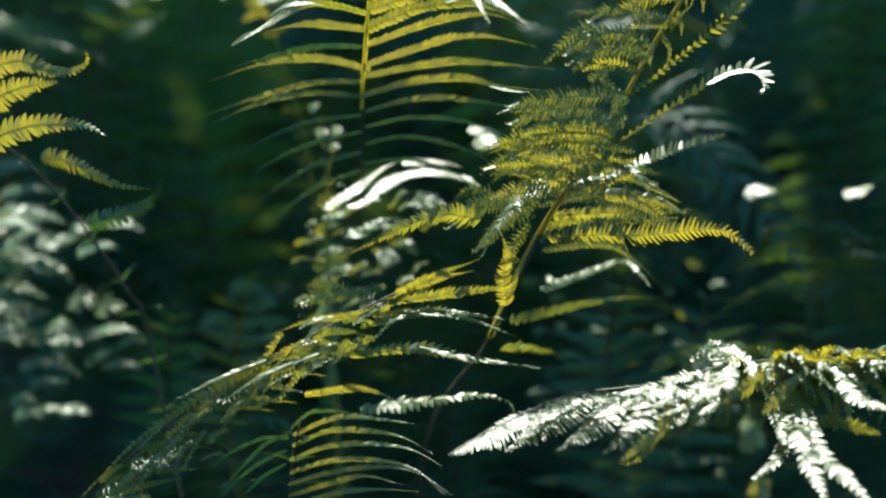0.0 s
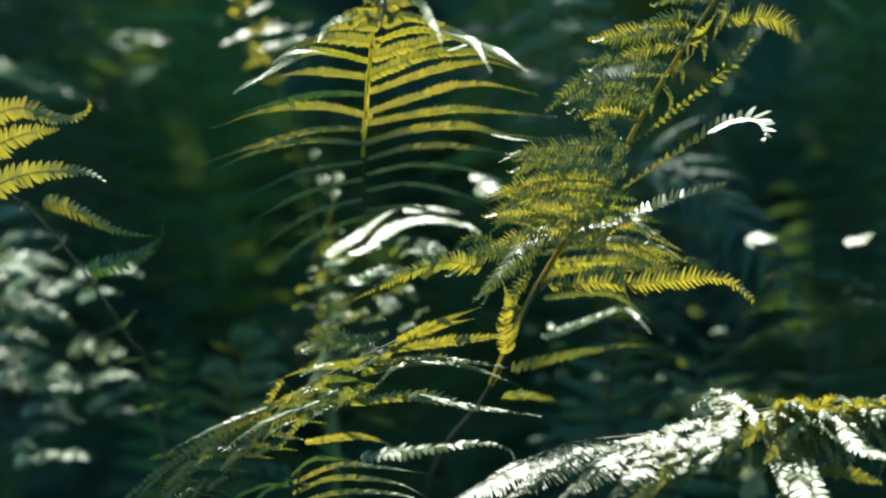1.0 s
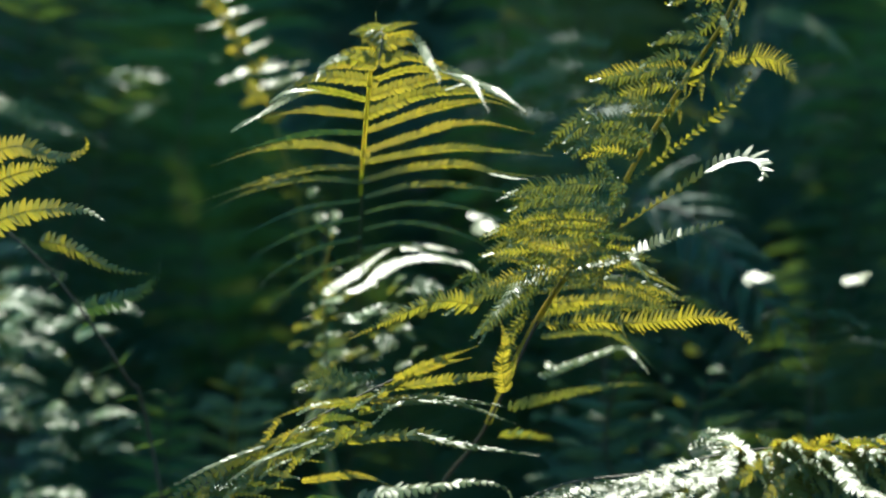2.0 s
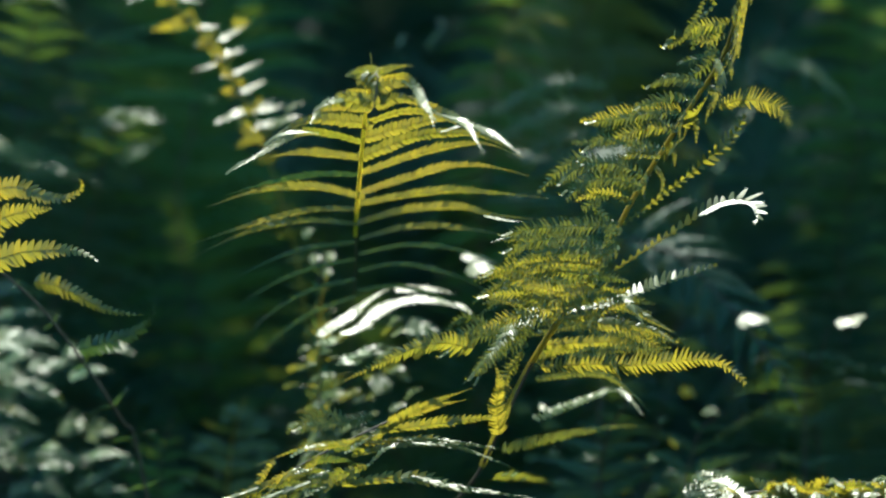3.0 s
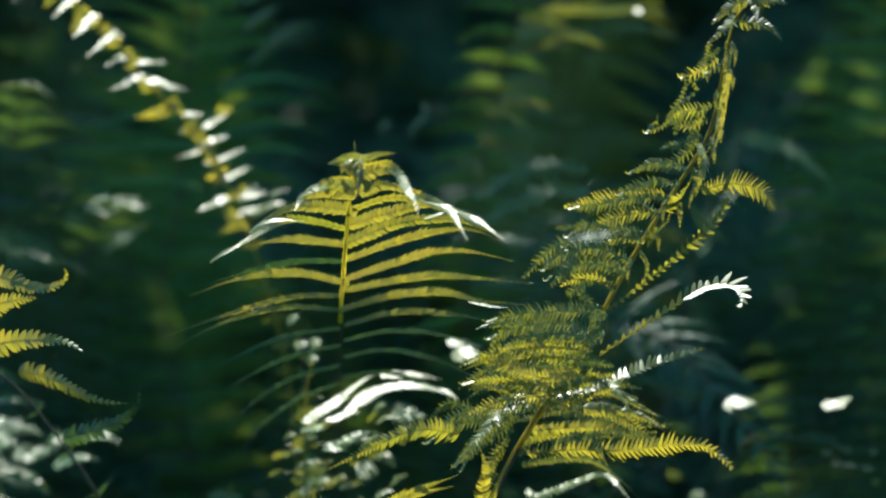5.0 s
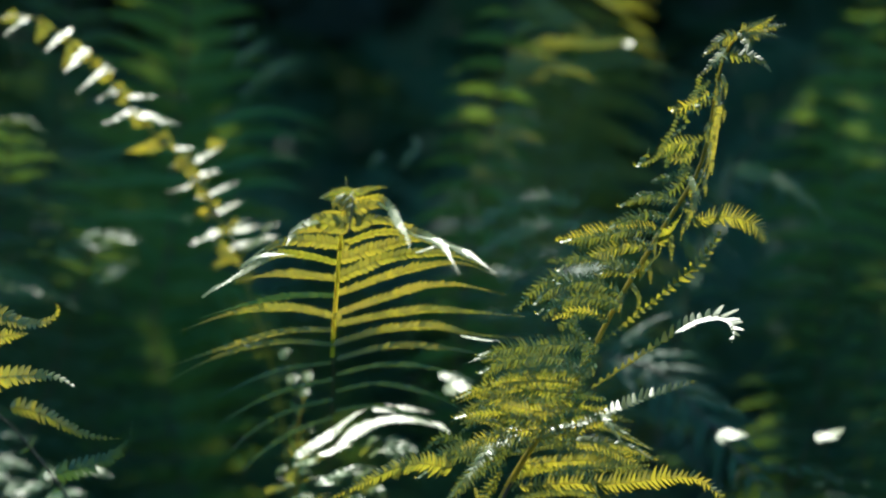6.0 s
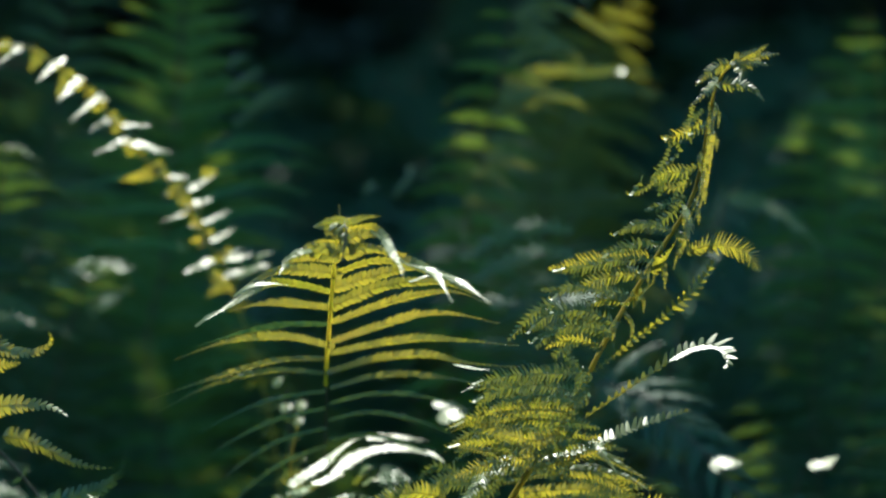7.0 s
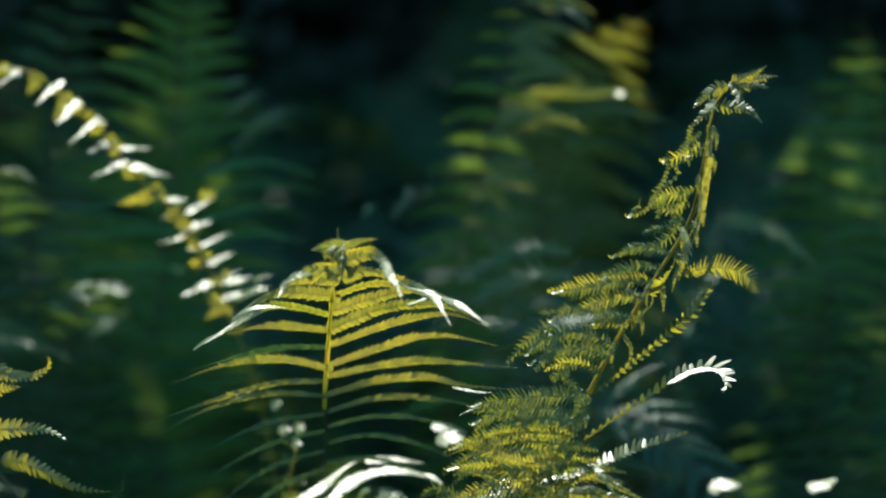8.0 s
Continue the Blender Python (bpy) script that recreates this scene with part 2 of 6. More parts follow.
def frond(plant, points, face0, face1, start=0.25, pairs=24, reach=0.13, droop=0.5, wild=0.15, seed=1, mat=None, lobes=20,
          ratio=0.13, coarse=False, lift=0.0, left=1.0, right=1.0, thick=0.0028, curl=0.0, stalk_mat=None, skip=(), droop_tip=None, flat=0.0, toward=None, fill=0.42, cup=0.14, **shape):
    """A fern frond under its plant: the stalk, and every pinna as a piece of its own."""
    mat = mat or FERN
    rng = np.random.default_rng(seed)
    c, length = smooth_curve(points, 60)
    v, f = tube(c, thick, min(0.0009, thick * 0.5))
    root = c[0].copy()
    if plant.location.length == 0:
        plant.location = root
    stalk = part("frond", mesh_of("frond", v - root, f, stalk_mat or (STALK_DARK if mat is FERN_DEEP_SHADE else STALK)), plant, Matrix.Translation(Vector(root) - plant.location))
    ROOT[stalk.name] = root
    for u, p, d, nn, reach_here, side in stations(c, length, face0, face1, start, pairs, reach, **shape):
        if any(a <= u <= b and (s == 0 or s == side) for a, b, s in skip):
            rng.uniform(size=8)
            continue
        if (left if side > 0 else right) == 0:
            continue
        long = reach_here * (left if side > 0 else right) * rng.uniform(0.9, 1.08)
        up = np.array([0, 0, 1.0 if nn[2] > 0 else -1.0]) if toward is None else np.asarray(toward)
        nn = unit(nn * (1 - flat) + up * flat + rng.normal(0, wild, 3))
        d = unit(d + nn * (lift + rng.normal(0, wild * 0.5)))
        x = d
        z = unit(nn - nn.dot(x) * x)
        y = np.cross(z, x)
        g = (droop + ((droop if droop_tip is None else droop_tip) - droop) * u) * rng.uniform(0.7, 1.3)
        bend_n = g * z[2] + curl + rng.normal(0, wild)
        bend_l = -g * y[2] + rng.normal(0, wild * 0.4)
        hook = max(0.0, rng.normal(0, wild * 3))
        m = max(6, int(lobes * min(1, 0.35 + 0.65 * reach_here / reach)))
        me = pinna_mesh(bend_n, bend_l, hook, ratio * (1 + 0.25 * (1 - reach_here / reach)), m, int(rng.integers(4)), mat, coarse, rng.normal(0, wild * 2.5), fill, cup)
        mat4 = Matrix([[*(q * long for q in (x[k], y[k], z[k])), p[k] - root[k]] for k in range(3)] + [[0, 0, 0, 1]])
        part("pinna", me, stalk, mat4)
    return stalk


def lone_pinna(stalk, points, face0, face1, width, lobes=18, seed=1, mat=None, cup=0.12, late=1.0, fill=0.42, calm=1.0, form="leaf", under=1.0):
    """One pinna that follows its own curve."""
    c, length = smooth_curve(points, 22)
    s = np.linspace(0, 1, 22)[:, None] ** late
    nr = np.asarray(face0, float) * (1 - s) + np.asarray(face1, float) * s
    v, f = pinna_shape(c - c[0], nr, width, lobes, np.random.default_rng(seed), cup=cup, fill=fill, ragged=0.12 if fill > 0.4 else 0.25, calm=calm, form=form, under=under)
    return part("pinna", mesh_of("pinna", v, f, mat or FERN), stalk, Matrix.Translation(c[0] - ROOT[stalk.name]))


def plant_at(label):
    """A fern; it takes its place from the foot of its first frond."""
    return tagged(new("fern"), label, "fern")


# ---- ground ----
def ground_height(x, y):
    rise = max(0.0, y - 3.2) * 0.16 + max(0.0, y - 10.6) * 0.55
    return rise + 0.05 * noise.noise(Vector((x * 0.7, y * 0.7, 0))) + 0.02 * noise.noise(Vector((x * 3, y * 3, 5)))


xs = np.concatenate([np.linspace(-400, -12, 8), np.linspace(-10, 10, 50), np.linspace(12, 400, 8)])
ys = np.concatenate([np.linspace(-400, -8, 8), np.linspace(-6, 16, 56), np.linspace(18, 400, 8)])
gv = [(x, y, ground_height(x, min(y, 16.0))) for y in ys for x in xs]
nx = len(xs)
gf = [(j * nx + i, j * nx + i + 1, (j + 1) * nx + i + 1, (j + 1) * nx + i) for j in range(len(ys) - 1) for i in range(nx - 1)]
tagged(new("ground", mesh_of("ground", gv, gf, SOIL)), "dark forest soil under brown leaf litter", "ground", kind="structure")


def foot(x, y):
    return (x, y, ground_height(x, y))


# ---- the ferns in focus ----
GLINT = (-0.08, -0.41, 0.91)      # the way a leaf faces when it throws the sun forward

f1 = plant_at("sunlit green fern with a drooping tip")
s1 = frond(f1, [foot(-0.13, 2.45), (-0.128, 2.280, 0.400), (-0.114, 2.120, 0.620), (-0.101, 1.945, 0.728), (-0.094, 1.820, 0.790), (-0.084, 1.710, 0.859), (-0.077, 1.640, 0.895), (-0.072, 1.600, 0.909), (-0.068, 1.580, 0.906), (-0.071, 1.575, 0.881)],
      (0, -1, 0.2), (0, -0.9, 0.6), start=0.93, pairs=8, reach=0.020, droop=1.3, thick=0.0012, wild=0.3, seed=3, lobes=14, ratio=0.15, fill=0.5, flat=0.40, stalk_mat=STALK_DARK)
rachis(s1, [(-0.097, 1.862, 0.768), (-0.094, 1.820, 0.790), (-0.084, 1.710, 0.859), (-0.077, 1.640, 0.895), (-0.072, 1.600, 0.909)], 0.0019, 0.0014, STALK_BACKLIT)
TIPS_LIT_LOW = ([(-0.069, 1.630, 0.901), (-0.049, 1.616, 0.903), (-0.036, 1.579, 0.886), (-0.026, 1.520, 0.875)],
    [(-0.077, 1.674, 0.881), (-0.050, 1.665, 0.886), (-0.019, 1.642, 0.876), (-0.006, 1.605, 0.869), (0.006, 1.554, 0.853)],
    [(-0.079, 1.699, 0.868), (-0.048, 1.690, 0.877), (-0.011, 1.669, 0.871), (0.014, 1.635, 0.861), (0.032, 1.589, 0.851)],
    [(-0.077, 1.653, 0.891), (-0.090, 1.642, 0.891), (-0.097, 1.615, 0.887), (-0.113, 1.573, 0.880)],
    [(-0.086, 1.727, 0.851), (-0.112, 1.718, 0.858), (-0.133, 1.695, 0.859), (-0.158, 1.658, 0.844), (-0.176, 1.607, 0.833)],)
BACKLIT_LOW = ([(-0.081, 1.721, 0.855), (-0.055, 1.711, 0.866), (-0.020, 1.688, 0.874), (-0.000, 1.651, 0.865)],
    [(-0.083, 1.747, 0.839), (-0.049, 1.741, 0.854), (-0.020, 1.729, 0.860), (0.006, 1.711, 0.860), (0.036, 1.687, 0.846)],
    [(-0.085, 1.769, 0.825), (-0.050, 1.764, 0.841), (-0.021, 1.754, 0.848), (0.008, 1.739, 0.851), (0.037, 1.719, 0.841)],
    [(-0.087, 1.793, 0.809), (-0.051, 1.789, 0.821), (-0.021, 1.781, 0.829), (0.006, 1.769, 0.832), (0.044, 1.753, 0.825)],
    [(-0.089, 1.813, 0.795), (-0.051, 1.809, 0.805), (-0.015, 1.801, 0.810), (0.018, 1.789, 0.809), (0.057, 1.773, 0.806)],
    [(-0.091, 1.832, 0.780), (-0.052, 1.828, 0.792), (-0.015, 1.820, 0.795), (0.018, 1.808, 0.792), (0.057, 1.792, 0.788)],)
BACKLIT_HIGH = ([(-0.072, 1.619, 0.905), (-0.082, 1.609, 0.905), (-0.091, 1.589, 0.903)],
    [(-0.080, 1.681, 0.877), (-0.095, 1.673, 0.879), (-0.111, 1.657, 0.878), (-0.120, 1.631, 0.869)],
    [(-0.082, 1.704, 0.865), (-0.105, 1.694, 0.870), (-0.126, 1.670, 0.869), (-0.148, 1.634, 0.854)],
    [(-0.087, 1.749, 0.837), (-0.114, 1.742, 0.842), (-0.136, 1.729, 0.842), (-0.163, 1.709, 0.836)],
    [(-0.092, 1.798, 0.805), (-0.126, 1.793, 0.812), (-0.170, 1.783, 0.809), (-0.210, 1.768, 0.797)],)
HALF_LIT = ([(-0.092, 1.849, 0.766), (-0.052, 1.843, 0.777), (-0.006, 1.833, 0.777), (0.052, 1.819, 0.768)],
          [(-0.089, 1.772, 0.823), (-0.124, 1.766, 0.823), (-0.159, 1.756, 0.817), (-0.192, 1.742, 0.808)],
          [(-0.093, 1.816, 0.793), (-0.136, 1.811, 0.791), (-0.190, 1.801, 0.776), (-0.235, 1.786, 0.761)],
          [(-0.094, 1.834, 0.779), (-0.138, 1.828, 0.782), (-0.186, 1.818, 0.771), (-0.230, 1.804, 0.750)])
SHADED_LOW = ([(-0.095, 1.896, 0.749), (-0.053, 1.890, 0.758), (-0.006, 1.880, 0.754), (0.044, 1.866, 0.739)],
    [(-0.096, 1.914, 0.733), (-0.061, 1.909, 0.740), (-0.013, 1.899, 0.731), (0.029, 1.884, 0.711)],
    [(-0.098, 1.935, 0.714), (-0.061, 1.929, 0.718), (-0.019, 1.919, 0.707), (0.010, 1.905, 0.686)],
    [(-0.098, 1.883, 0.760), (-0.141, 1.878, 0.754), (-0.178, 1.868, 0.740), (-0.211, 1.853, 0.722)],
    [(-0.099, 1.902, 0.744), (-0.139, 1.896, 0.735), (-0.180, 1.886, 0.716), (-0.204, 1.872, 0.696)],
    [(-0.100, 1.922, 0.725), (-0.138, 1.917, 0.715), (-0.172, 1.907, 0.695), (-0.193, 1.892, 0.674)],
    [(-0.101, 1.943, 0.707), (-0.136, 1.938, 0.694), (-0.168, 1.928, 0.672), (-0.186, 1.913, 0.648)],)
for k, pts in enumerate(TIPS_LIT_LOW):
    lone_pinna(s1, pts, (0, -0.9, -0.35), GLINT, 0.0041, 30, 80 + k, cup=0.0, late=1.2, fill=0.58, calm=0.4, form="blade")
for k, pts in enumerate(BACKLIT_LOW + BACKLIT_HIGH):
    r = np.random.default_rng(500 + k)
    pts = np.array(pts) + r.normal(0, 0.0013, (len(pts), 3))
    pts[0] += np.array([0.004 if pts[-1][0] < pts[0][0] else -0.004, -0.003, 0.0])     # the foot lies over the stalk
    low = 1.0 if k in (0, 1, 6, 7, 8) else 0.5
    lone_pinna(s1, pts, (0, -0.97, 0.0), (r.normal(0, 0.15), -0.9, 0.15), 0.0055, 30, 180 + k, cup=0.03, late=1.5, fill=0.58, calm=0.7, form="blade" if low < 1 else "leaf", under=low)
# Half-lit pinnae mix the full leaf with its copy coloured for shade.
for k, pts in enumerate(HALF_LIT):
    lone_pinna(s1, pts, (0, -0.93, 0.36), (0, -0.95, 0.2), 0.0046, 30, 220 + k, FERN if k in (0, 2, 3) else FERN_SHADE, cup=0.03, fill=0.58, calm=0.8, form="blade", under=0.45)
# Lowest pinnae take the darkest leaf copy, their shade put into colour.
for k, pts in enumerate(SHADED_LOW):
    lone_pinna(s1, pts, (0, -0.97, 0.2), (0, -0.96, 0.25), 0.0032, 32, 240 + k, FERN_DEEP_SHADE, cup=0.03, fill=0.58, form="blade", under=0.5)
for k, pts in enumerate(([(-0.073, 1.600, 0.886), (-0.083, 1.600, 0.889), (-0.094, 1.600, 0.891), (-0.102, 1.600, 0.887)], [(-0.075, 1.620, 0.881), (-0.090, 1.620, 0.885), (-0.102, 1.620, 0.884), (-0.114, 1.620, 0.877)], [(-0.071, 1.610, 0.897), (-0.080, 1.610, 0.901), (-0.085, 1.610, 0.899)], [(-0.069, 1.610, 0.894), (-0.058, 1.610, 0.899), (-0.046, 1.610, 0.897)],
                         [(-0.072, 1.620, 0.883), (-0.058, 1.620, 0.888), (-0.048, 1.620, 0.888), (-0.038, 1.620, 0.883)], [(-0.068, 1.580, 0.907), (-0.057, 1.580, 0.911), (-0.044, 1.580, 0.912)], [(-0.069, 1.580, 0.909), (-0.078, 1.580, 0.909), (-0.091, 1.580, 0.904)])):
    lone_pinna(s1, pts, (0, -0.97, 0.0), (0, -0.9, 0.2), 0.0058 if k < 5 else 0.0030, 16, 260 + k, cup=0.03, fill=0.5, calm=1.2)
for k, pts in enumerate(([(-0.051, 1.600, 0.901), (-0.041, 1.600, 0.892), (-0.033, 1.570, 0.881), (-0.028, 1.550, 0.871)], [(-0.037, 1.600, 0.886), (-0.026, 1.600, 0.878), (-0.009, 1.600, 0.874), (-0.002, 1.570, 0.868), (0.006, 1.550, 0.852)], [(-0.024, 1.620, 0.865), (-0.006, 1.620, 0.870), (0.010, 1.620, 0.866), (0.022, 1.590, 0.859), (0.032, 1.570, 0.853)],
                         [(-0.114, 1.600, 0.879), (-0.105, 1.600, 0.886), (-0.092, 1.600, 0.892)], [(-0.148, 1.600, 0.855), (-0.137, 1.600, 0.862), (-0.123, 1.600, 0.864), (-0.109, 1.600, 0.863)], [(-0.173, 1.580, 0.835), (-0.164, 1.580, 0.842), (-0.152, 1.580, 0.848)], [(-0.068, 1.580, 0.904), (-0.070, 1.580, 0.892), (-0.071, 1.580, 0.880)], [(0.007, 1.650, 0.803), (0.023, 1.650, 0.800), (0.036, 1.650, 0.799)])):
    lone_pinna(s1, pts, GLINT, GLINT, (0.0034, 0.0026, 0.0026, 0.0036, 0.0030, 0.0026, 0.0028, 0.0024)[k], 16, 270 + k, cup=0.0, fill=0.62, calm=1.3 if k in (3, 6) else 0.35, form="blade")

f2 = plant_at("tall fern frond with curled backlit pinnae")
s2 = frond(f2, [foot(-0.06, 2.30), (-0.050, 2.050, 0.420), (0.010, 1.800, 0.590), (0.052, 1.740, 0.693), (0.091, 1.710, 0.758), (0.126, 1.700, 0.827), (0.162, 1.700, 0.886), (0.186, 1.700, 0.928), (0.196, 1.690, 0.983), (0.200, 1.680, 1.008), (0.211, 1.670, 1.025)],
      (0.25, -0.9, -0.1), (0.2, -0.9, -0.1), start=0.36, pairs=1, reach=0.02, seed=8, left=0.0, right=0.0, thick=0.0022, stalk_mat=STALK_DARK)
rachis(s2, [(0.010, 1.800, 0.590), (0.030, 1.768, 0.645), (0.052, 1.740, 0.693), (0.091, 1.710, 0.758), (0.126, 1.700, 0.827), (0.162, 1.700, 0.886), (0.186, 1.700, 0.928), (0.196, 1.690, 0.983), (0.200, 1.680, 1.008), (0.211, 1.670, 1.025)], 0.0026, 0.0013, STALK_OLIVE)
# the withered side: pinnae that hang, twist and overlap, each over a second one in its shade
r2 = np.random.default_rng(812)


def withered(points, lit, width, hook=True):
    points = np.array(points)
    long = np.linalg.norm(np.diff(points, axis=0), axis=1).sum()
    for layer in range(2):
        q = points + (r2.normal(0, 0.0035, points.shape) if layer else 0)
        q[1:] += np.array([r2.normal(0, 0.004), 0.012 * layer, r2.normal(0, 0.004)]) if layer else 0
        # Pinnae out of the sun get their shade from a dimmer leaf colour.
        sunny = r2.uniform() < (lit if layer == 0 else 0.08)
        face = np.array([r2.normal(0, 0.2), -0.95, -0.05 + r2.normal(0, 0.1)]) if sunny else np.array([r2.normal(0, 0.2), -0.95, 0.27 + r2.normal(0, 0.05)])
        lone_pinna(s2, q, face, face + r2.normal(0, 0.12, 3), width * r2.uniform(0.65, 0.95), max(8, int(long * 330)), int(r2.integers(9999)), FERN if sunny else FERN_PART_SHADE, cup=r2.uniform(-0.05, 0.15), fill=0.21, calm=1.2, form="comb")
    if hook:
        e = points[-1]
        lone_pinna(s2, [points[-2] * 0.3 + e * 0.7 + np.array([0, -0.003, 0.001]), e + np.array([0, -0.004, 0]), e + np.array([-0.003, -0.012, 0.003])], GLINT, GLINT, 0.0017, 6, int(r2.integers(9999)), cup=0.0, fill=0.45, calm=0.8)


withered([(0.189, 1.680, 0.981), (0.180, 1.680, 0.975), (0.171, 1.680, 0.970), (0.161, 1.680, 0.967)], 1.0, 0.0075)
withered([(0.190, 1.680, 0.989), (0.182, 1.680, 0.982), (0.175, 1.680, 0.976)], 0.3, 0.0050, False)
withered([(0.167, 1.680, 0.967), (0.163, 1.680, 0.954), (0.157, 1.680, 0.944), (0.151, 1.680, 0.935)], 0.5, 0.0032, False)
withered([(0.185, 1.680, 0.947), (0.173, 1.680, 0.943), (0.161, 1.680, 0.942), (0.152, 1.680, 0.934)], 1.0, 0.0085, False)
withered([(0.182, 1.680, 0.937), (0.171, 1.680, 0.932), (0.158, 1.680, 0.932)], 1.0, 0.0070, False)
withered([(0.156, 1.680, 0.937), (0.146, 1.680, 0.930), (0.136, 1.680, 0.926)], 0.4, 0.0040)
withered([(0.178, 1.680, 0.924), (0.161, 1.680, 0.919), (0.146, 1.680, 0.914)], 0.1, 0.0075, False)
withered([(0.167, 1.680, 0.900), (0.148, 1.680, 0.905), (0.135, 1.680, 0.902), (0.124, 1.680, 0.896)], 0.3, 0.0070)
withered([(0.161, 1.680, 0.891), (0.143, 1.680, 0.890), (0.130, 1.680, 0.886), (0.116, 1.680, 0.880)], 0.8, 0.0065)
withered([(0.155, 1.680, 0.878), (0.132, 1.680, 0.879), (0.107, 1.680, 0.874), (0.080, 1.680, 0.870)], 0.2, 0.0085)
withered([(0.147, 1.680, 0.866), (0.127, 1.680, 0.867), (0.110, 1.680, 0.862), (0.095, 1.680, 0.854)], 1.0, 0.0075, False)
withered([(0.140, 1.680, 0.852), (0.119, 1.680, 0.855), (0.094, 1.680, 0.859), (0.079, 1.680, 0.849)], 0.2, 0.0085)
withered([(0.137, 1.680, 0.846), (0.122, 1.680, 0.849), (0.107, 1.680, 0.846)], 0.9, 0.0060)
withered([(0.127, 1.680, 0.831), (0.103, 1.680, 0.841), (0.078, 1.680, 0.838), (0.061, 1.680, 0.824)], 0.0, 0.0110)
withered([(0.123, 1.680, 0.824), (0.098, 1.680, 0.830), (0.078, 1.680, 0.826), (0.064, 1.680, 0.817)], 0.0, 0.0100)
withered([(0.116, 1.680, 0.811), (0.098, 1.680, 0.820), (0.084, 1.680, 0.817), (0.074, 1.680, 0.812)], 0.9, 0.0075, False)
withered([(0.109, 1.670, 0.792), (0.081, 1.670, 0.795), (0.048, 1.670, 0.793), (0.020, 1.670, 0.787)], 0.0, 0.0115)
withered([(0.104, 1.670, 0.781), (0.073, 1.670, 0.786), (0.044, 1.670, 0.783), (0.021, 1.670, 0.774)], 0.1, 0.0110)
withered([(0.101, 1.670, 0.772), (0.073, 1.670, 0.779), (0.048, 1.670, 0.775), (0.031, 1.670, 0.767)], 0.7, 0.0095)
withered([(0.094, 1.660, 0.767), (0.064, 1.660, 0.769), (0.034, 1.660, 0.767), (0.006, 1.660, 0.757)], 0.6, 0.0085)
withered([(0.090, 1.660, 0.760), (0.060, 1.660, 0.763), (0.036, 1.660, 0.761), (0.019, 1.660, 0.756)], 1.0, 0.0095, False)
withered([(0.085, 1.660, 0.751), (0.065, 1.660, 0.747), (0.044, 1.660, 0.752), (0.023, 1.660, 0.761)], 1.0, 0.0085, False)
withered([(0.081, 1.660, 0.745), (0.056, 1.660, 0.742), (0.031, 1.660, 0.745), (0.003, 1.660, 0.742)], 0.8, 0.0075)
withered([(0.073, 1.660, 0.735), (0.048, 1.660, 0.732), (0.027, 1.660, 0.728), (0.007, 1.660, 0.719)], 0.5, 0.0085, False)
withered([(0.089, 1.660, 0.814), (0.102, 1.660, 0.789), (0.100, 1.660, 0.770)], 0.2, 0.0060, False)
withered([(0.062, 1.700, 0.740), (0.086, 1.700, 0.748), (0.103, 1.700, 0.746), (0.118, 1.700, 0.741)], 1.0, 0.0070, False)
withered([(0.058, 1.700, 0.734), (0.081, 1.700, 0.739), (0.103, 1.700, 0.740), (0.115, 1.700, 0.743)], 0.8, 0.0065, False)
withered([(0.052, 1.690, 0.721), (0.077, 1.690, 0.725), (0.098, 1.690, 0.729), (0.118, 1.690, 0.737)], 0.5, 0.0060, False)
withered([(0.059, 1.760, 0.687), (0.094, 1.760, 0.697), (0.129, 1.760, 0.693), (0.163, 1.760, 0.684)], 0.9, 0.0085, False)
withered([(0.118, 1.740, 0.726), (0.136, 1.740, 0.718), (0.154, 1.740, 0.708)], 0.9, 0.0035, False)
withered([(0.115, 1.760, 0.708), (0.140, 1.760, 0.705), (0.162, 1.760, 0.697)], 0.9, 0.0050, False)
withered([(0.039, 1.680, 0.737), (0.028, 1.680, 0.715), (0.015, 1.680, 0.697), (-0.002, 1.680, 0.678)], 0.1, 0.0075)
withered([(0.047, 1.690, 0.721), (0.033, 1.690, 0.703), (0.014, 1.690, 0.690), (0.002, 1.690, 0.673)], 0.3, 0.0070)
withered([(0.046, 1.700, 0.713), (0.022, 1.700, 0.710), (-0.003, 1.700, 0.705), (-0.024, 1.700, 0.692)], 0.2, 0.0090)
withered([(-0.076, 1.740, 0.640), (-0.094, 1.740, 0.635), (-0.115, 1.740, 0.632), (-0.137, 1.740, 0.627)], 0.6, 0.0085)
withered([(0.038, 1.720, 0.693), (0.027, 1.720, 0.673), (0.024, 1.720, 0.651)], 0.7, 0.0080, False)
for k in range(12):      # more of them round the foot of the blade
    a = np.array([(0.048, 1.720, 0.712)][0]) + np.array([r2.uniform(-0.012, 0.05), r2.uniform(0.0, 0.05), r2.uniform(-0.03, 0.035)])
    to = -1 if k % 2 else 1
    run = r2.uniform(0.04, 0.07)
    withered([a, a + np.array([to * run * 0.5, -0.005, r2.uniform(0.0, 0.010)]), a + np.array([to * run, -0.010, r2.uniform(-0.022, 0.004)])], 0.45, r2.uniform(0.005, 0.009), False)
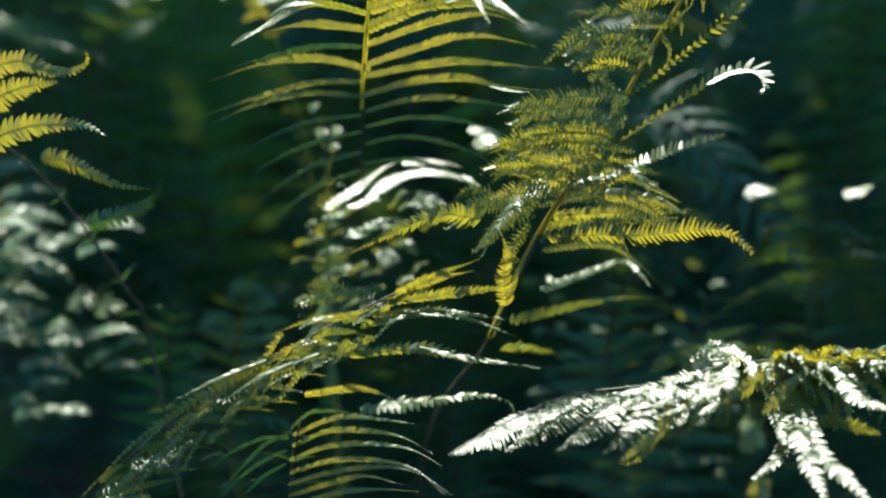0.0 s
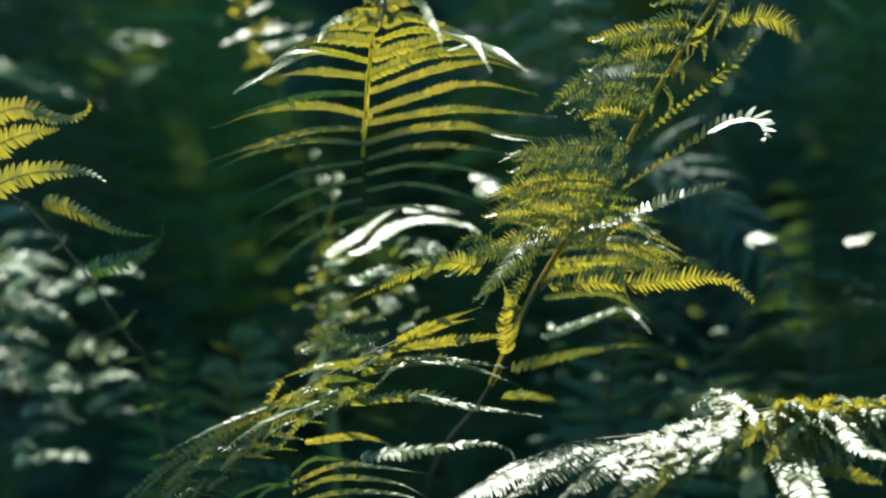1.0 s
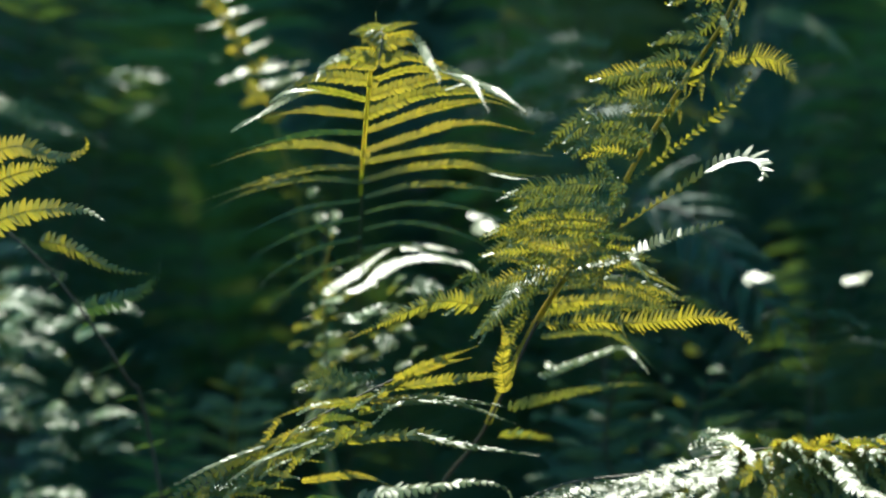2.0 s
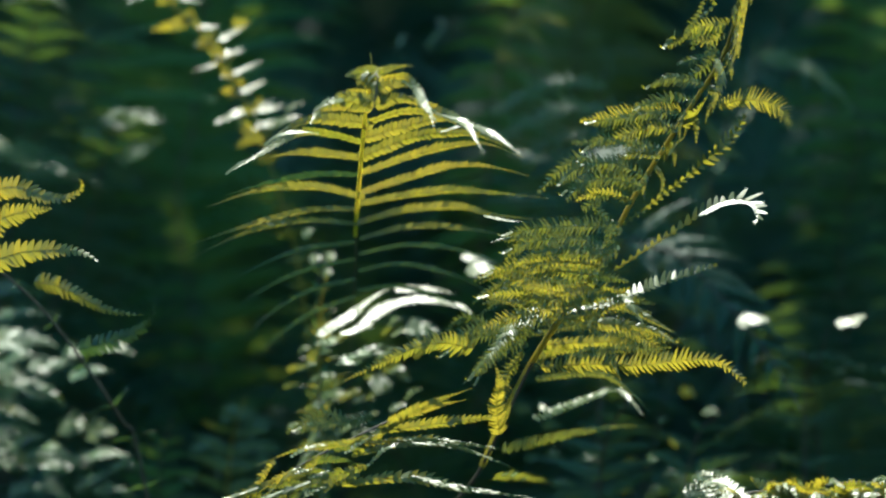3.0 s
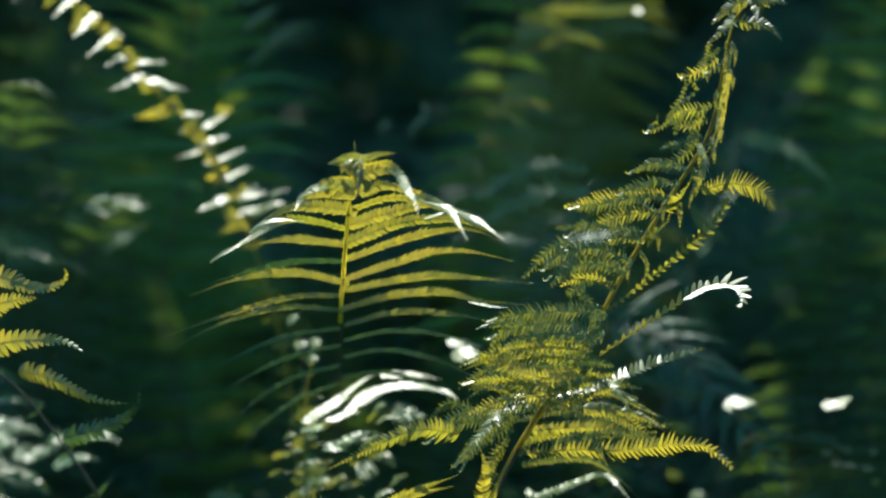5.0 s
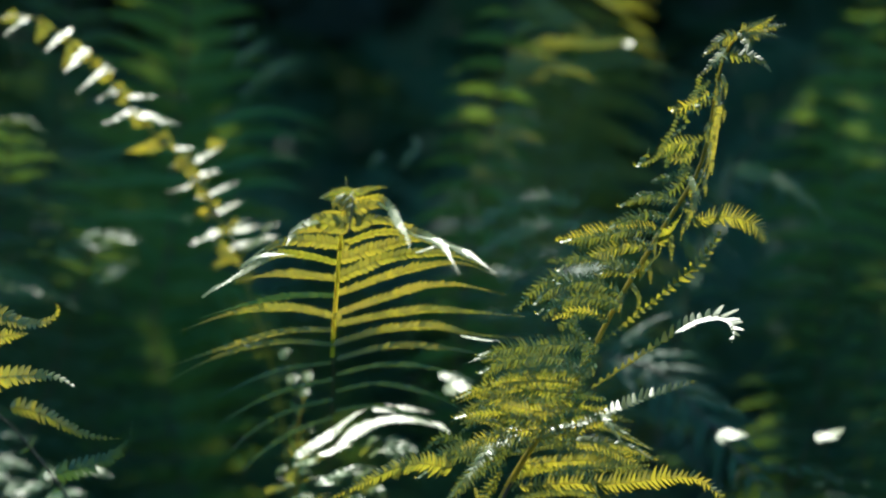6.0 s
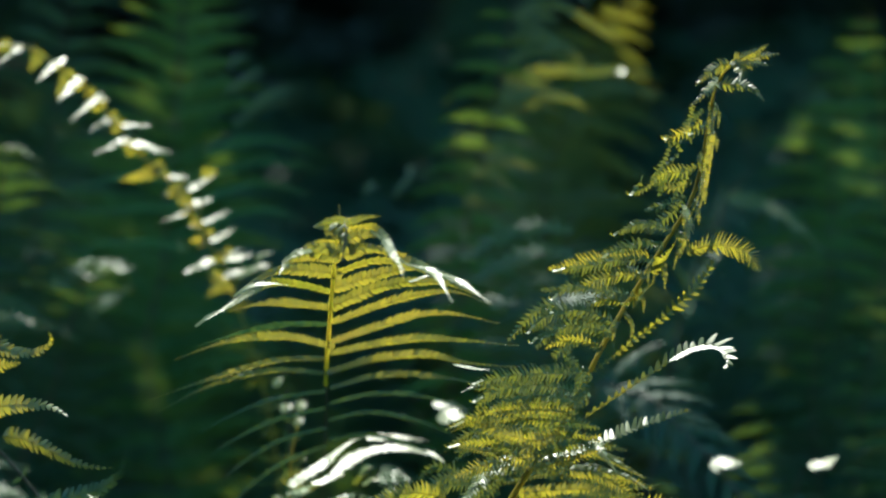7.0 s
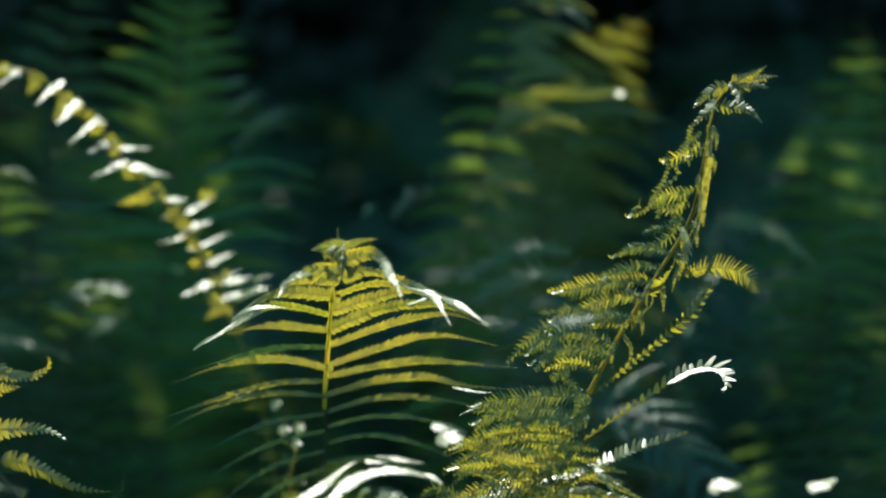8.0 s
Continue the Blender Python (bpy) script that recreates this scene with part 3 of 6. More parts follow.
for k in range(12):      # short rolled pinnae close against the upper stalk
    u = 0.72 + 0.26 * (k + r2.uniform(0, 1)) / 12
    a = np.array(smooth_curve([(0.126, 1.700, 0.827), (0.162, 1.700, 0.886), (0.186, 1.700, 0.928), (0.196, 1.690, 0.983), (0.200, 1.680, 1.008)], 100)[0][int((u - 0.72) / 0.28 * 99)])
    side = 1 if k % 3 else -1
    drop = r2.uniform(0.014, 0.028)
    b = a + np.array([side * r2.uniform(0.003, 0.007), -0.006, -drop * 0.4])
    c = a + np.array([side * r2.uniform(0.001, 0.006), -0.008, -drop])
    lone_pinna(s2, [a, b, c], (r2.normal(0, 0.3), -0.9, -0.1), (r2.normal(0, 0.3), -0.9, 0.0), r2.uniform(0.0025, 0.0040), 8, 960 + k, cup=0.15, fill=0.45, calm=1.0)
frond_right = [(0.198, 1.690, 0.995), (0.196, 1.680, 0.970), (0.192, 1.680, 0.945), (0.186, 1.670, 0.925), (0.175, 1.670, 0.900)]
lone_pinna(s2, frond_right, (0.5, -0.8, -0.1), (0.7, -0.6, 0.2), 0.0042, 40, 2, fill=0.45)
lone_pinna(s2, [(0.195, 1.660, 0.970), (0.192, 1.660, 0.950), (0.189, 1.660, 0.929), (0.182, 1.660, 0.909), (0.174, 1.660, 0.896)], (0.3, -0.5, 0.8), GLINT, 0.0024, 30, 41, cup=0.0, fill=0.5)
lone_pinna(s2, [(0.180, 1.700, 0.918), (0.181, 1.680, 0.904), (0.171, 1.670, 0.883), (0.168, 1.670, 0.871)], (0.5, -0.7, 0.4), (0.7, -0.5, 0.4), 0.0062, 22, 30, fill=0.38)
lone_pinna(s2, [(0.153, 1.700, 0.869), (0.163, 1.690, 0.878), (0.170, 1.680, 0.891), (0.172, 1.670, 0.902)], (0.5, -0.7, 0.4), (0.7, -0.5, 0.4), 0.0062, 22, 31, fill=0.38)
lone_pinna(s2, [(0.141, 1.700, 0.842), (0.145, 1.680, 0.853), (0.153, 1.670, 0.862), (0.154, 1.670, 0.875)], (0.5, -0.7, 0.4), (0.7, -0.5, 0.4), 0.0053, 20, 32, fill=0.38)
lone_pinna(s2, [(0.107, 1.700, 0.790), (0.132, 1.690, 0.811), (0.158, 1.680, 0.833), (0.178, 1.670, 0.852), (0.191, 1.665, 0.869), (0.197, 1.660, 0.881)], (0.0, -0.97, 0.1), (0.2, -0.9, 0.2), 0.0085, 24, 33, cup=-0.2, fill=0.25, calm=1.4, form="rise")
lone_pinna(s2, [(0.177, 1.670, 0.884), (0.191, 1.665, 0.889), (0.209, 1.660, 0.889), (0.222, 1.655, 0.883), (0.229, 1.650, 0.871)], (0.2, -0.97, -0.1), (0.3, -0.95, -0.1), 0.0100, 27, 3, fill=0.24, form="comb")
lone_pinna(s2, [(0.106, 1.705, 0.759), (0.127, 1.700, 0.774), (0.144, 1.690, 0.787), (0.159, 1.685, 0.798), (0.172, 1.680, 0.807), (0.186, 1.687, 0.813), (0.198, 1.689, 0.816), (0.206, 1.678, 0.812), (0.208, 1.664, 0.806), (0.204, 1.653, 0.799)], (0.0, -0.95, 0.15), (-0.18, -0.56, 0.81), 0.0128, 24, 4, cup=0.0, late=0.9, fill=0.33, calm=0.8, form="rise", under=0.3)
lone_pinna(s2, [(0.165, 1.660, 0.805), (0.180, 1.669, 0.812), (0.193, 1.669, 0.815), (0.202, 1.661, 0.813), (0.204, 1.648, 0.807)], GLINT, GLINT, 0.0036, 12, 40, cup=0.0, fill=0.8, calm=0.3, form="blade")
lone_pinna(s2, [(0.071, 1.710, 0.726), (0.095, 1.710, 0.730), (0.117, 1.718, 0.737), (0.143, 1.729, 0.747), (0.168, 1.737, 0.754), (0.189, 1.743, 0.761)], (-0.16, -0.45, 0.87), (0.0, -0.8, 0.4), 0.0100, 26, 5, cup=0.0, fill=0.36, calm=0.8, form="comb", under=0.3)
lone_pinna(s2, [(0.113, 1.680, 0.742), (0.118, 1.670, 0.735), (0.127, 1.660, 0.722)], GLINT, GLINT, 0.0040, 17, 6)
lone_pinna(s2, [(0.103, 1.700, 0.741), (0.127, 1.690, 0.728), (0.149, 1.680, 0.716)], (0.1, -0.9, 0.3), (0.1, -0.9, 0.3), 0.0044, 22, 9)
lone_pinna(s2, [(0.095, 1.710, 0.719), (0.133, 1.700, 0.716), (0.154, 1.690, 0.705)], (0.1, -0.9, 0.3), (0.1, -0.9, 0.3), 0.0053, 25, 10)
lone_pinna(s2, [(0.053, 1.720, 0.682), (0.086, 1.700, 0.688), (0.123, 1.680, 0.691), (0.152, 1.670, 0.696), (0.176, 1.665, 0.698), (0.192, 1.660, 0.691), (0.202, 1.655, 0.681)], (0.0, -0.98, -0.05), (0.3, -0.9, -0.1), 0.0100, 44, 7, fill=0.28, calm=1.4, form="comb")
lone_pinna(s2, [(0.058, 1.740, 0.697), (0.106, 1.750, 0.698), (0.137, 1.750, 0.691), (0.169, 1.760, 0.680)], (0, -0.97, -0.05), GLINT, 0.0070, 28, 8, late=2.5, form="blade")
lone_pinna(s2, [(0.051, 1.780, 0.664), (0.100, 1.790, 0.668), (0.128, 1.800, 0.651), (0.149, 1.800, 0.629)], (0, -0.97, 0.1), GLINT, 0.0045, 28, 11, FERN_PART_SHADE, late=3.0, form="blade")
lone_pinna(s2, [(0.090, 1.710, 0.757), (0.056, 1.700, 0.763), (0.026, 1.690, 0.758), (0.004, 1.680, 0.750)], (0.1, -0.97, -0.1), (0.0, -0.97, 0.0), 0.0079, 34, 12, fill=0.38)
lone_pinna(s2, [(0.082, 1.710, 0.740), (0.051, 1.690, 0.745), (0.026, 1.680, 0.757)], (0.1, -0.97, -0.1), (0.0, -0.97, 0.0), 0.0097, 25, 13, fill=0.38)
lone_pinna(s2, [(0.077, 1.700, 0.735), (0.047, 1.680, 0.735), (0.013, 1.670, 0.740)], (0.1, -0.95, 0.2), (0.0, -0.9, 0.3), 0.0079, 31, 14, fill=0.38)
lone_pinna(s2, [(0.099, 1.710, 0.766), (0.059, 1.690, 0.778), (0.030, 1.680, 0.785), (0.012, 1.670, 0.781)], (0.0, -0.85, 0.5), (0.0, -0.85, 0.5), 0.0097, 34, 15, fill=0.38)
lone_pinna(s2, [(0.060, 1.700, 0.732), (0.035, 1.680, 0.722), (0.014, 1.660, 0.701), (-0.006, 1.650, 0.679)], (-0.3, -0.5, 0.8), (-0.3, -0.4, 0.85), 0.0106, 36, 16, fill=0.38)
lone_pinna(s2, [(0.022, 1.680, 0.637), (0.019, 1.670, 0.660), (0.021, 1.660, 0.678), (0.017, 1.660, 0.694)], (0.3, -0.9, 0.2), (-0.3, -0.9, 0.2), 0.0079, 22, 17)
lone_pinna(s2, [(0.023, 1.670, 0.643), (0.027, 1.660, 0.655), (0.030, 1.660, 0.668)], (0.6, -0.7, 0.2), (0.6, -0.7, 0.2), 0.0035, 14, 18)
lone_pinna(s2, [(0.001, 1.700, 0.699), (-0.028, 1.680, 0.705), (-0.057, 1.670, 0.696), (-0.095, 1.660, 0.678)], (0.0, -0.97, 0.0), (-0.1, -0.97, 0.0), 0.0088, 34, 19, fill=0.38)
for k, (a, b, c) in enumerate((((0.211, 1.670, 1.024), (0.222, 1.660, 1.029), (0.234, 1.650, 1.036)), ((0.211, 1.670, 1.023), (0.227, 1.660, 1.027), (0.242, 1.650, 1.029)),
                               ((0.209, 1.670, 1.022), (0.223, 1.660, 1.023), (0.236, 1.650, 1.020)), ((0.204, 1.680, 1.008), (0.222, 1.670, 1.006), (0.233, 1.660, 0.994)),
                               ((0.208, 1.670, 1.023), (0.195, 1.660, 1.018), (0.180, 1.650, 1.005)), ((0.202, 1.680, 1.012), (0.192, 1.660, 1.003), (0.177, 1.650, 0.990)),
                               ((0.211, 1.670, 1.025), (0.215, 1.660, 1.017), (0.213, 1.650, 1.007)))):
    lone_pinna(s2, [a, b, c], (0.1, -0.95, 0.1), (0.0, -0.85, 0.4), 0.0060, 12, 20 + k, fill=0.30)

lone_pinna(s2, [(0.026, 1.799, 0.604), (0.072, 1.859, 0.604), (0.121, 1.899, 0.606), (0.165, 1.919, 0.603)], (0.0, -0.97, -0.1), (0.0, -0.97, -0.1), 0.0057, 34, 34, FERN_PART_SHADE, cup=0.03)
lone_pinna(s2, [(0.052, 1.839, 0.622), (0.101, 1.899, 0.631), (0.126, 1.919, 0.634), (0.142, 1.839, 0.625)], (0.0, -0.7, 0.7), GLINT, 0.0048, 28, 35, cup=0.0, late=2.0)
lone_pinna(s2, [(0.020, 1.779, 0.586), (0.039, 1.859, 0.570), (0.063, 1.949, 0.549), (0.083, 1.999, 0.534)], (0.0, -0.97, -0.1), (0.0, -0.97, -0.1), 0.0070, 22, 36, FERN_PART_SHADE, cup=0.03)

f3 = plant_at("arching fern frond catching sun along its upper edge")
s3 = frond(f3, [foot(-0.42, 1.9), (-0.346, 1.719, 0.375), (-0.291, 1.679, 0.482), (-0.238, 1.659, 0.542), (-0.179, 1.659, 0.581), (-0.120, 1.659, 0.618), (-0.066, 1.669, 0.645), (-0.024, 1.679, 0.663)],
      (0.0, -0.9, -0.2), (0.1, -0.9, -0.2), toward=(0, -0.6, -0.8), start=0.36, pairs=30, reach=0.075, droop=0.35, wild=0.16, seed=5, lobes=20, ratio=0.085, flat=0.3, cup=0.03, mat=FERN_PART_SHADE, thick=0.0014, stalk_mat=STALK_DARK,
      fan=0.9, fan_tip=1.1, left=0.0, right=1.0, peak=0.3, sharp=2.2)
ARM_LOW = ((0.0065, [(-0.066, 1.669, 0.638), (-0.042, 1.659, 0.657), (0.002, 1.649, 0.677)]),
    (0.0075, [(-0.066, 1.669, 0.640), (-0.024, 1.659, 0.648), (0.020, 1.649, 0.657), (0.029, 1.639, 0.673)]),
    (0.0060, [(-0.087, 1.669, 0.621), (-0.049, 1.659, 0.632), (-0.011, 1.649, 0.632), (0.032, 1.639, 0.619)]),
    (0.0060, [(-0.078, 1.669, 0.630), (-0.028, 1.659, 0.635), (0.030, 1.649, 0.630)]),
    (0.0085, [(-0.094, 1.659, 0.601), (-0.044, 1.649, 0.609), (-0.006, 1.639, 0.603), (0.048, 1.629, 0.599)]),)
ARM_HIGH = ((0.0055, [(-0.066, 1.669, 0.636), (-0.095, 1.659, 0.631), (-0.127, 1.649, 0.628), (-0.156, 1.639, 0.618)]),
    (0.0055, [(-0.120, 1.659, 0.614), (-0.157, 1.649, 0.598), (-0.189, 1.639, 0.587), (-0.228, 1.629, 0.568)]),
    (0.0060, [(-0.128, 1.659, 0.571), (-0.086, 1.649, 0.578), (-0.055, 1.639, 0.571)]),
    (0.0060, [(-0.081, 1.649, 0.612), (-0.118, 1.639, 0.605), (-0.159, 1.629, 0.590), (-0.187, 1.619, 0.571)]),
    (0.0070, [(-0.061, 1.669, 0.647), (-0.032, 1.659, 0.659), (-0.003, 1.649, 0.668)]),)
for k, (w, pts) in enumerate(ARM_LOW + ARM_HIGH):
    lone_pinna(s3, pts, (0.0, -0.97, -0.1), (0.0, -0.97, 0.0) if k in (0, 1, 5, 7, 9) else GLINT, w * 0.85, 26, 90 + k, cup=0.0, late=0.9, fill=0.52, calm=1.0, form="blade", under=0.6)
    if k in (2, 3, 4, 6, 8):
        up = np.array(pts) + np.array([0, -0.004, 0.002])
        lone_pinna(s3, up[len(up) // 2 - 1:], GLINT, GLINT, w * 0.40, 12, 190 + k, cup=0.0, fill=0.6, calm=0.8, form="blade")
for k, (w, pts) in enumerate(((0.0050, [(-0.153, 1.654, 0.601), (-0.211, 1.649, 0.567), (-0.253, 1.644, 0.537), (-0.297, 1.639, 0.492)]), (0.0055, [(-0.187, 1.659, 0.575), (-0.216, 1.649, 0.547), (-0.240, 1.639, 0.519), (-0.262, 1.629, 0.491)]),
                              (0.0060, [(-0.136, 1.659, 0.592), (-0.161, 1.649, 0.581), (-0.177, 1.639, 0.566), (-0.190, 1.629, 0.547)]))):
    lone_pinna(s3, pts, (-0.3, -0.8, -0.2) if k != 1 else GLINT, (-0.3, -0.8, -0.2) if k != 1 else GLINT, w, 34 if k == 0 else 22, 103 + k, cup=0.05, fill=0.36)
lone_pinna(s3, [(-0.277, 1.799, 0.478), (-0.257, 1.824, 0.483), (-0.237, 1.854, 0.488)], GLINT, GLINT, 0.011, 14, 106, cup=0.0)
lone_pinna(s3, [(-0.301, 1.779, 0.458), (-0.289, 1.804, 0.462), (-0.276, 1.829, 0.467)], GLINT, GLINT, 0.010, 12, 107, cup=0.0)
lone_pinna(s3, [(-0.200, 1.699, 0.557), (-0.186, 1.709, 0.559), (-0.174, 1.729, 0.563)], GLINT, GLINT, 0.007, 12, 108, cup=0.0)
lone_pinna(s3, [(-0.093, 1.799, 0.530), (-0.047, 1.779, 0.541), (0.003, 1.759, 0.551), (0.025, 1.749, 0.548), (0.029, 1.739, 0.540)], (0.0, -0.5, 0.85), GLINT, 0.010, 24, 101)

r3 = np.random.default_rng(55)
arm, _ = smooth_curve([(-0.291, 1.679, 0.482), (-0.238, 1.659, 0.542), (-0.179, 1.659, 0.581), (-0.120, 1.659, 0.618), (-0.066, 1.669, 0.645)], 100)
for k in range(70):
    a = arm[int(r3.uniform(2, 98))] + np.array([r3.normal(0.004, 0.008), r3.uniform(-0.03, 0.01), r3.normal(-0.012, 0.010)])
    turn = radians(r3.normal(32, 12))
    go = r3.uniform(0.014, 0.034) * np.array([math.cos(turn), 0.25, math.sin(turn)]) * (-1 if k % 3 else 1)
    bow = np.array([0, 0, r3.uniform(0.001, 0.004)])
    face = GLINT if k % 3 == 0 else (r3.normal(0, 0.2), -0.95, 0.27) if k % 3 == 1 else (r3.normal(0, 0.2), -0.96, -0.1)
    lone_pinna(s3, [a, a + go * 0.5 + bow, a + go], face, face, r3.uniform(0.0020, 0.0042), 10, 1200 + k, cup=0.05, fill=0.36, calm=1.4, form="comb")

f4 = plant_at("low fern frond with long fanned pinnae")
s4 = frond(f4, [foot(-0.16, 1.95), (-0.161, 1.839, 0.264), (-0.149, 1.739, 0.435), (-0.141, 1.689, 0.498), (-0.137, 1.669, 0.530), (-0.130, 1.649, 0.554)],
      (0, -0.9, 0.3), (0, -0.8, 0.6), start=0.62, pairs=8, reach=0.05, droop=0.8, wild=0.10, seed=6, lobes=26, ratio=0.055, fill=0.46, mat=FERN_DEEP_SHADE, fan=0.40, fan_tip=0.6, sharp=2.0, peak=0.55, flat=0.45, across=(-1, 0, 0), thick=0.002)
FAN_HIGH = ([(-0.137, 1.659, 0.540), (-0.105, 1.653, 0.555), (-0.071, 1.637, 0.558), (-0.034, 1.609, 0.560)],
    [(-0.137, 1.659, 0.532), (-0.111, 1.656, 0.544), (-0.082, 1.646, 0.547), (-0.054, 1.631, 0.546), (-0.031, 1.609, 0.539)],
    [(-0.139, 1.659, 0.521), (-0.109, 1.656, 0.533), (-0.077, 1.646, 0.537), (-0.048, 1.631, 0.537), (-0.024, 1.609, 0.530)],
    [(-0.139, 1.659, 0.511), (-0.111, 1.656, 0.521), (-0.077, 1.646, 0.525), (-0.045, 1.631, 0.522), (-0.023, 1.609, 0.509)],)
FAN_LOW = ([(-0.142, 1.679, 0.497), (-0.112, 1.676, 0.507), (-0.072, 1.666, 0.515), (-0.043, 1.651, 0.514), (-0.017, 1.629, 0.503)],
    [(-0.142, 1.679, 0.488), (-0.112, 1.673, 0.499), (-0.083, 1.657, 0.510), (-0.054, 1.629, 0.511)],
    [(-0.142, 1.679, 0.479), (-0.107, 1.673, 0.492), (-0.071, 1.657, 0.500), (-0.042, 1.629, 0.506)],
    [(-0.142, 1.679, 0.473), (-0.110, 1.673, 0.484), (-0.074, 1.657, 0.491), (-0.045, 1.629, 0.494)],)
FAN_BACK = ([(-0.142, 1.679, 0.536), (-0.159, 1.677, 0.529), (-0.175, 1.670, 0.514), (-0.197, 1.659, 0.492)],
    [(-0.143, 1.679, 0.524), (-0.162, 1.677, 0.515), (-0.184, 1.670, 0.499), (-0.200, 1.659, 0.481)],
    [(-0.144, 1.679, 0.513), (-0.161, 1.674, 0.504), (-0.177, 1.659, 0.490)],
    [(-0.142, 1.679, 0.533), (-0.162, 1.677, 0.533), (-0.187, 1.670, 0.522), (-0.211, 1.659, 0.504)],
    [(-0.140, 1.679, 0.541), (-0.124, 1.677, 0.554), (-0.101, 1.670, 0.556), (-0.083, 1.659, 0.556)],)
for k, pts in enumerate(FAN_HIGH + FAN_LOW):
    lone_pinna(s4, pts, (0, -0.95, 0.1), GLINT, 0.0036, 34, 420 + k, cup=0.03, late=(1.2, 2.2)[k % 2], fill=0.56, form="blade", under=0.5)
# The back of the fan is shaded by a darker leaf colour.
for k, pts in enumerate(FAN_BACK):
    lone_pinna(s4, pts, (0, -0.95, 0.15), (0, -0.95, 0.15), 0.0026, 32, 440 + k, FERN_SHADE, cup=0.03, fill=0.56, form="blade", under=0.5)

BOWED = (-0.14, -0.46, 0.88)      # the same on the bowing frond
f5 = plant_at("broad fern frond bowing sideways with pale sunlit pinnae")
s5 = frond(f5, [foot(0.75, 1.75), (0.396, 1.670, 0.531), (0.310, 1.631, 0.610), (0.233, 1.612, 0.613), (0.174, 1.592, 0.610), (0.122, 1.583, 0.598), (0.066, 1.574, 0.592), (0.022, 1.554, 0.577), (-0.018, 1.544, 0.556)],
      BOWED, BOWED, start=0.40, pairs=22, reach=0.075, droop=0.15, wild=0.10, seed=7, lobes=26, ratio=0.13, fan=0.45, fan_tip=0.7, sharp=2.0, peak=0.25, left=0.7, right=0.12, fill=0.5, thick=0.0013, stalk_mat=STALK_DARK)
for k, pts in enumerate(([(0.065, 1.555, 0.592), (0.046, 1.541, 0.584), (0.022, 1.526, 0.576), (0.003, 1.512, 0.568)], [(0.097, 1.564, 0.595), (0.077, 1.557, 0.590), (0.056, 1.543, 0.582), (0.038, 1.533, 0.575)], [(0.121, 1.564, 0.598), (0.104, 1.560, 0.594), (0.085, 1.549, 0.587), (0.065, 1.537, 0.579)], [(0.144, 1.564, 0.601), (0.128, 1.560, 0.597), (0.109, 1.551, 0.591), (0.088, 1.539, 0.583)],
                         [(0.161, 1.575, 0.601), (0.145, 1.566, 0.595), (0.124, 1.557, 0.588), (0.103, 1.548, 0.581)], [(0.176, 1.575, 0.604), (0.159, 1.560, 0.595), (0.140, 1.550, 0.588), (0.120, 1.544, 0.582)], [(0.046, 1.564, 0.584), (0.026, 1.548, 0.576), (0.006, 1.537, 0.570), (-0.013, 1.524, 0.563)], [(0.159, 1.584, 0.606), (0.138, 1.581, 0.602), (0.113, 1.574, 0.595), (0.086, 1.572, 0.591)])):
    lone_pinna(s5, pts, (-0.14, -0.42, 0.90), BOWED, 0.0068, 28, 380 + k, cup=0.0, fill=0.36, calm=0.9)
for k, (w, pts) in enumerate(((0.0085, [(0.036, 1.593, 0.573), (0.008, 1.573, 0.562), (-0.021, 1.554, 0.552)]), (0.0095, [(0.069, 1.593, 0.587), (0.046, 1.564, 0.573), (0.019, 1.538, 0.559)]),
                              (0.0095, [(0.104, 1.593, 0.590), (0.081, 1.562, 0.574), (0.054, 1.535, 0.560)]), (0.0090, [(0.128, 1.593, 0.592), (0.109, 1.558, 0.575), (0.086, 1.529, 0.560)]),
                              (0.0060, [(0.148, 1.593, 0.592), (0.134, 1.561, 0.577), (0.108, 1.541, 0.565)]))):
    lone_pinna(s5, pts, BOWED, BOWED, w, 26, 110 + k, cup=0.0, fill=0.42, calm=0.4, under=2.4)
lone_pinna(s5, [(0.136, 1.555, 0.589), (0.126, 1.555, 0.568), (0.113, 1.555, 0.550), (0.100, 1.555, 0.547), (0.100, 1.555, 0.551)], (0.1, -0.97, -0.1), (0.1, -0.97, -0.1), 0.0050, 22, 116, cup=0.05)
HANGING_LOW = ((0.011, (0.157, 1.583, 0.599), (0.127, 1.539, 0.576), (0.097, 1.509, 0.560)),
    (0.014, (0.197, 1.583, 0.608), (0.183, 1.606, 0.616), (0.167, 1.627, 0.622)),
    (0.014, (0.184, 1.574, 0.617), (0.176, 1.570, 0.614), (0.173, 1.545, 0.603)),
    (0.012, (0.218, 1.583, 0.614), (0.192, 1.567, 0.602), (0.171, 1.552, 0.592)),
    (0.015, (0.223, 1.592, 0.598), (0.222, 1.528, 0.572), (0.230, 1.463, 0.547)),
    (0.013, (0.228, 1.592, 0.593), (0.234, 1.522, 0.566), (0.262, 1.455, 0.545)),
    (0.010, (0.230, 1.583, 0.608), (0.216, 1.567, 0.598), (0.197, 1.547, 0.586)),)
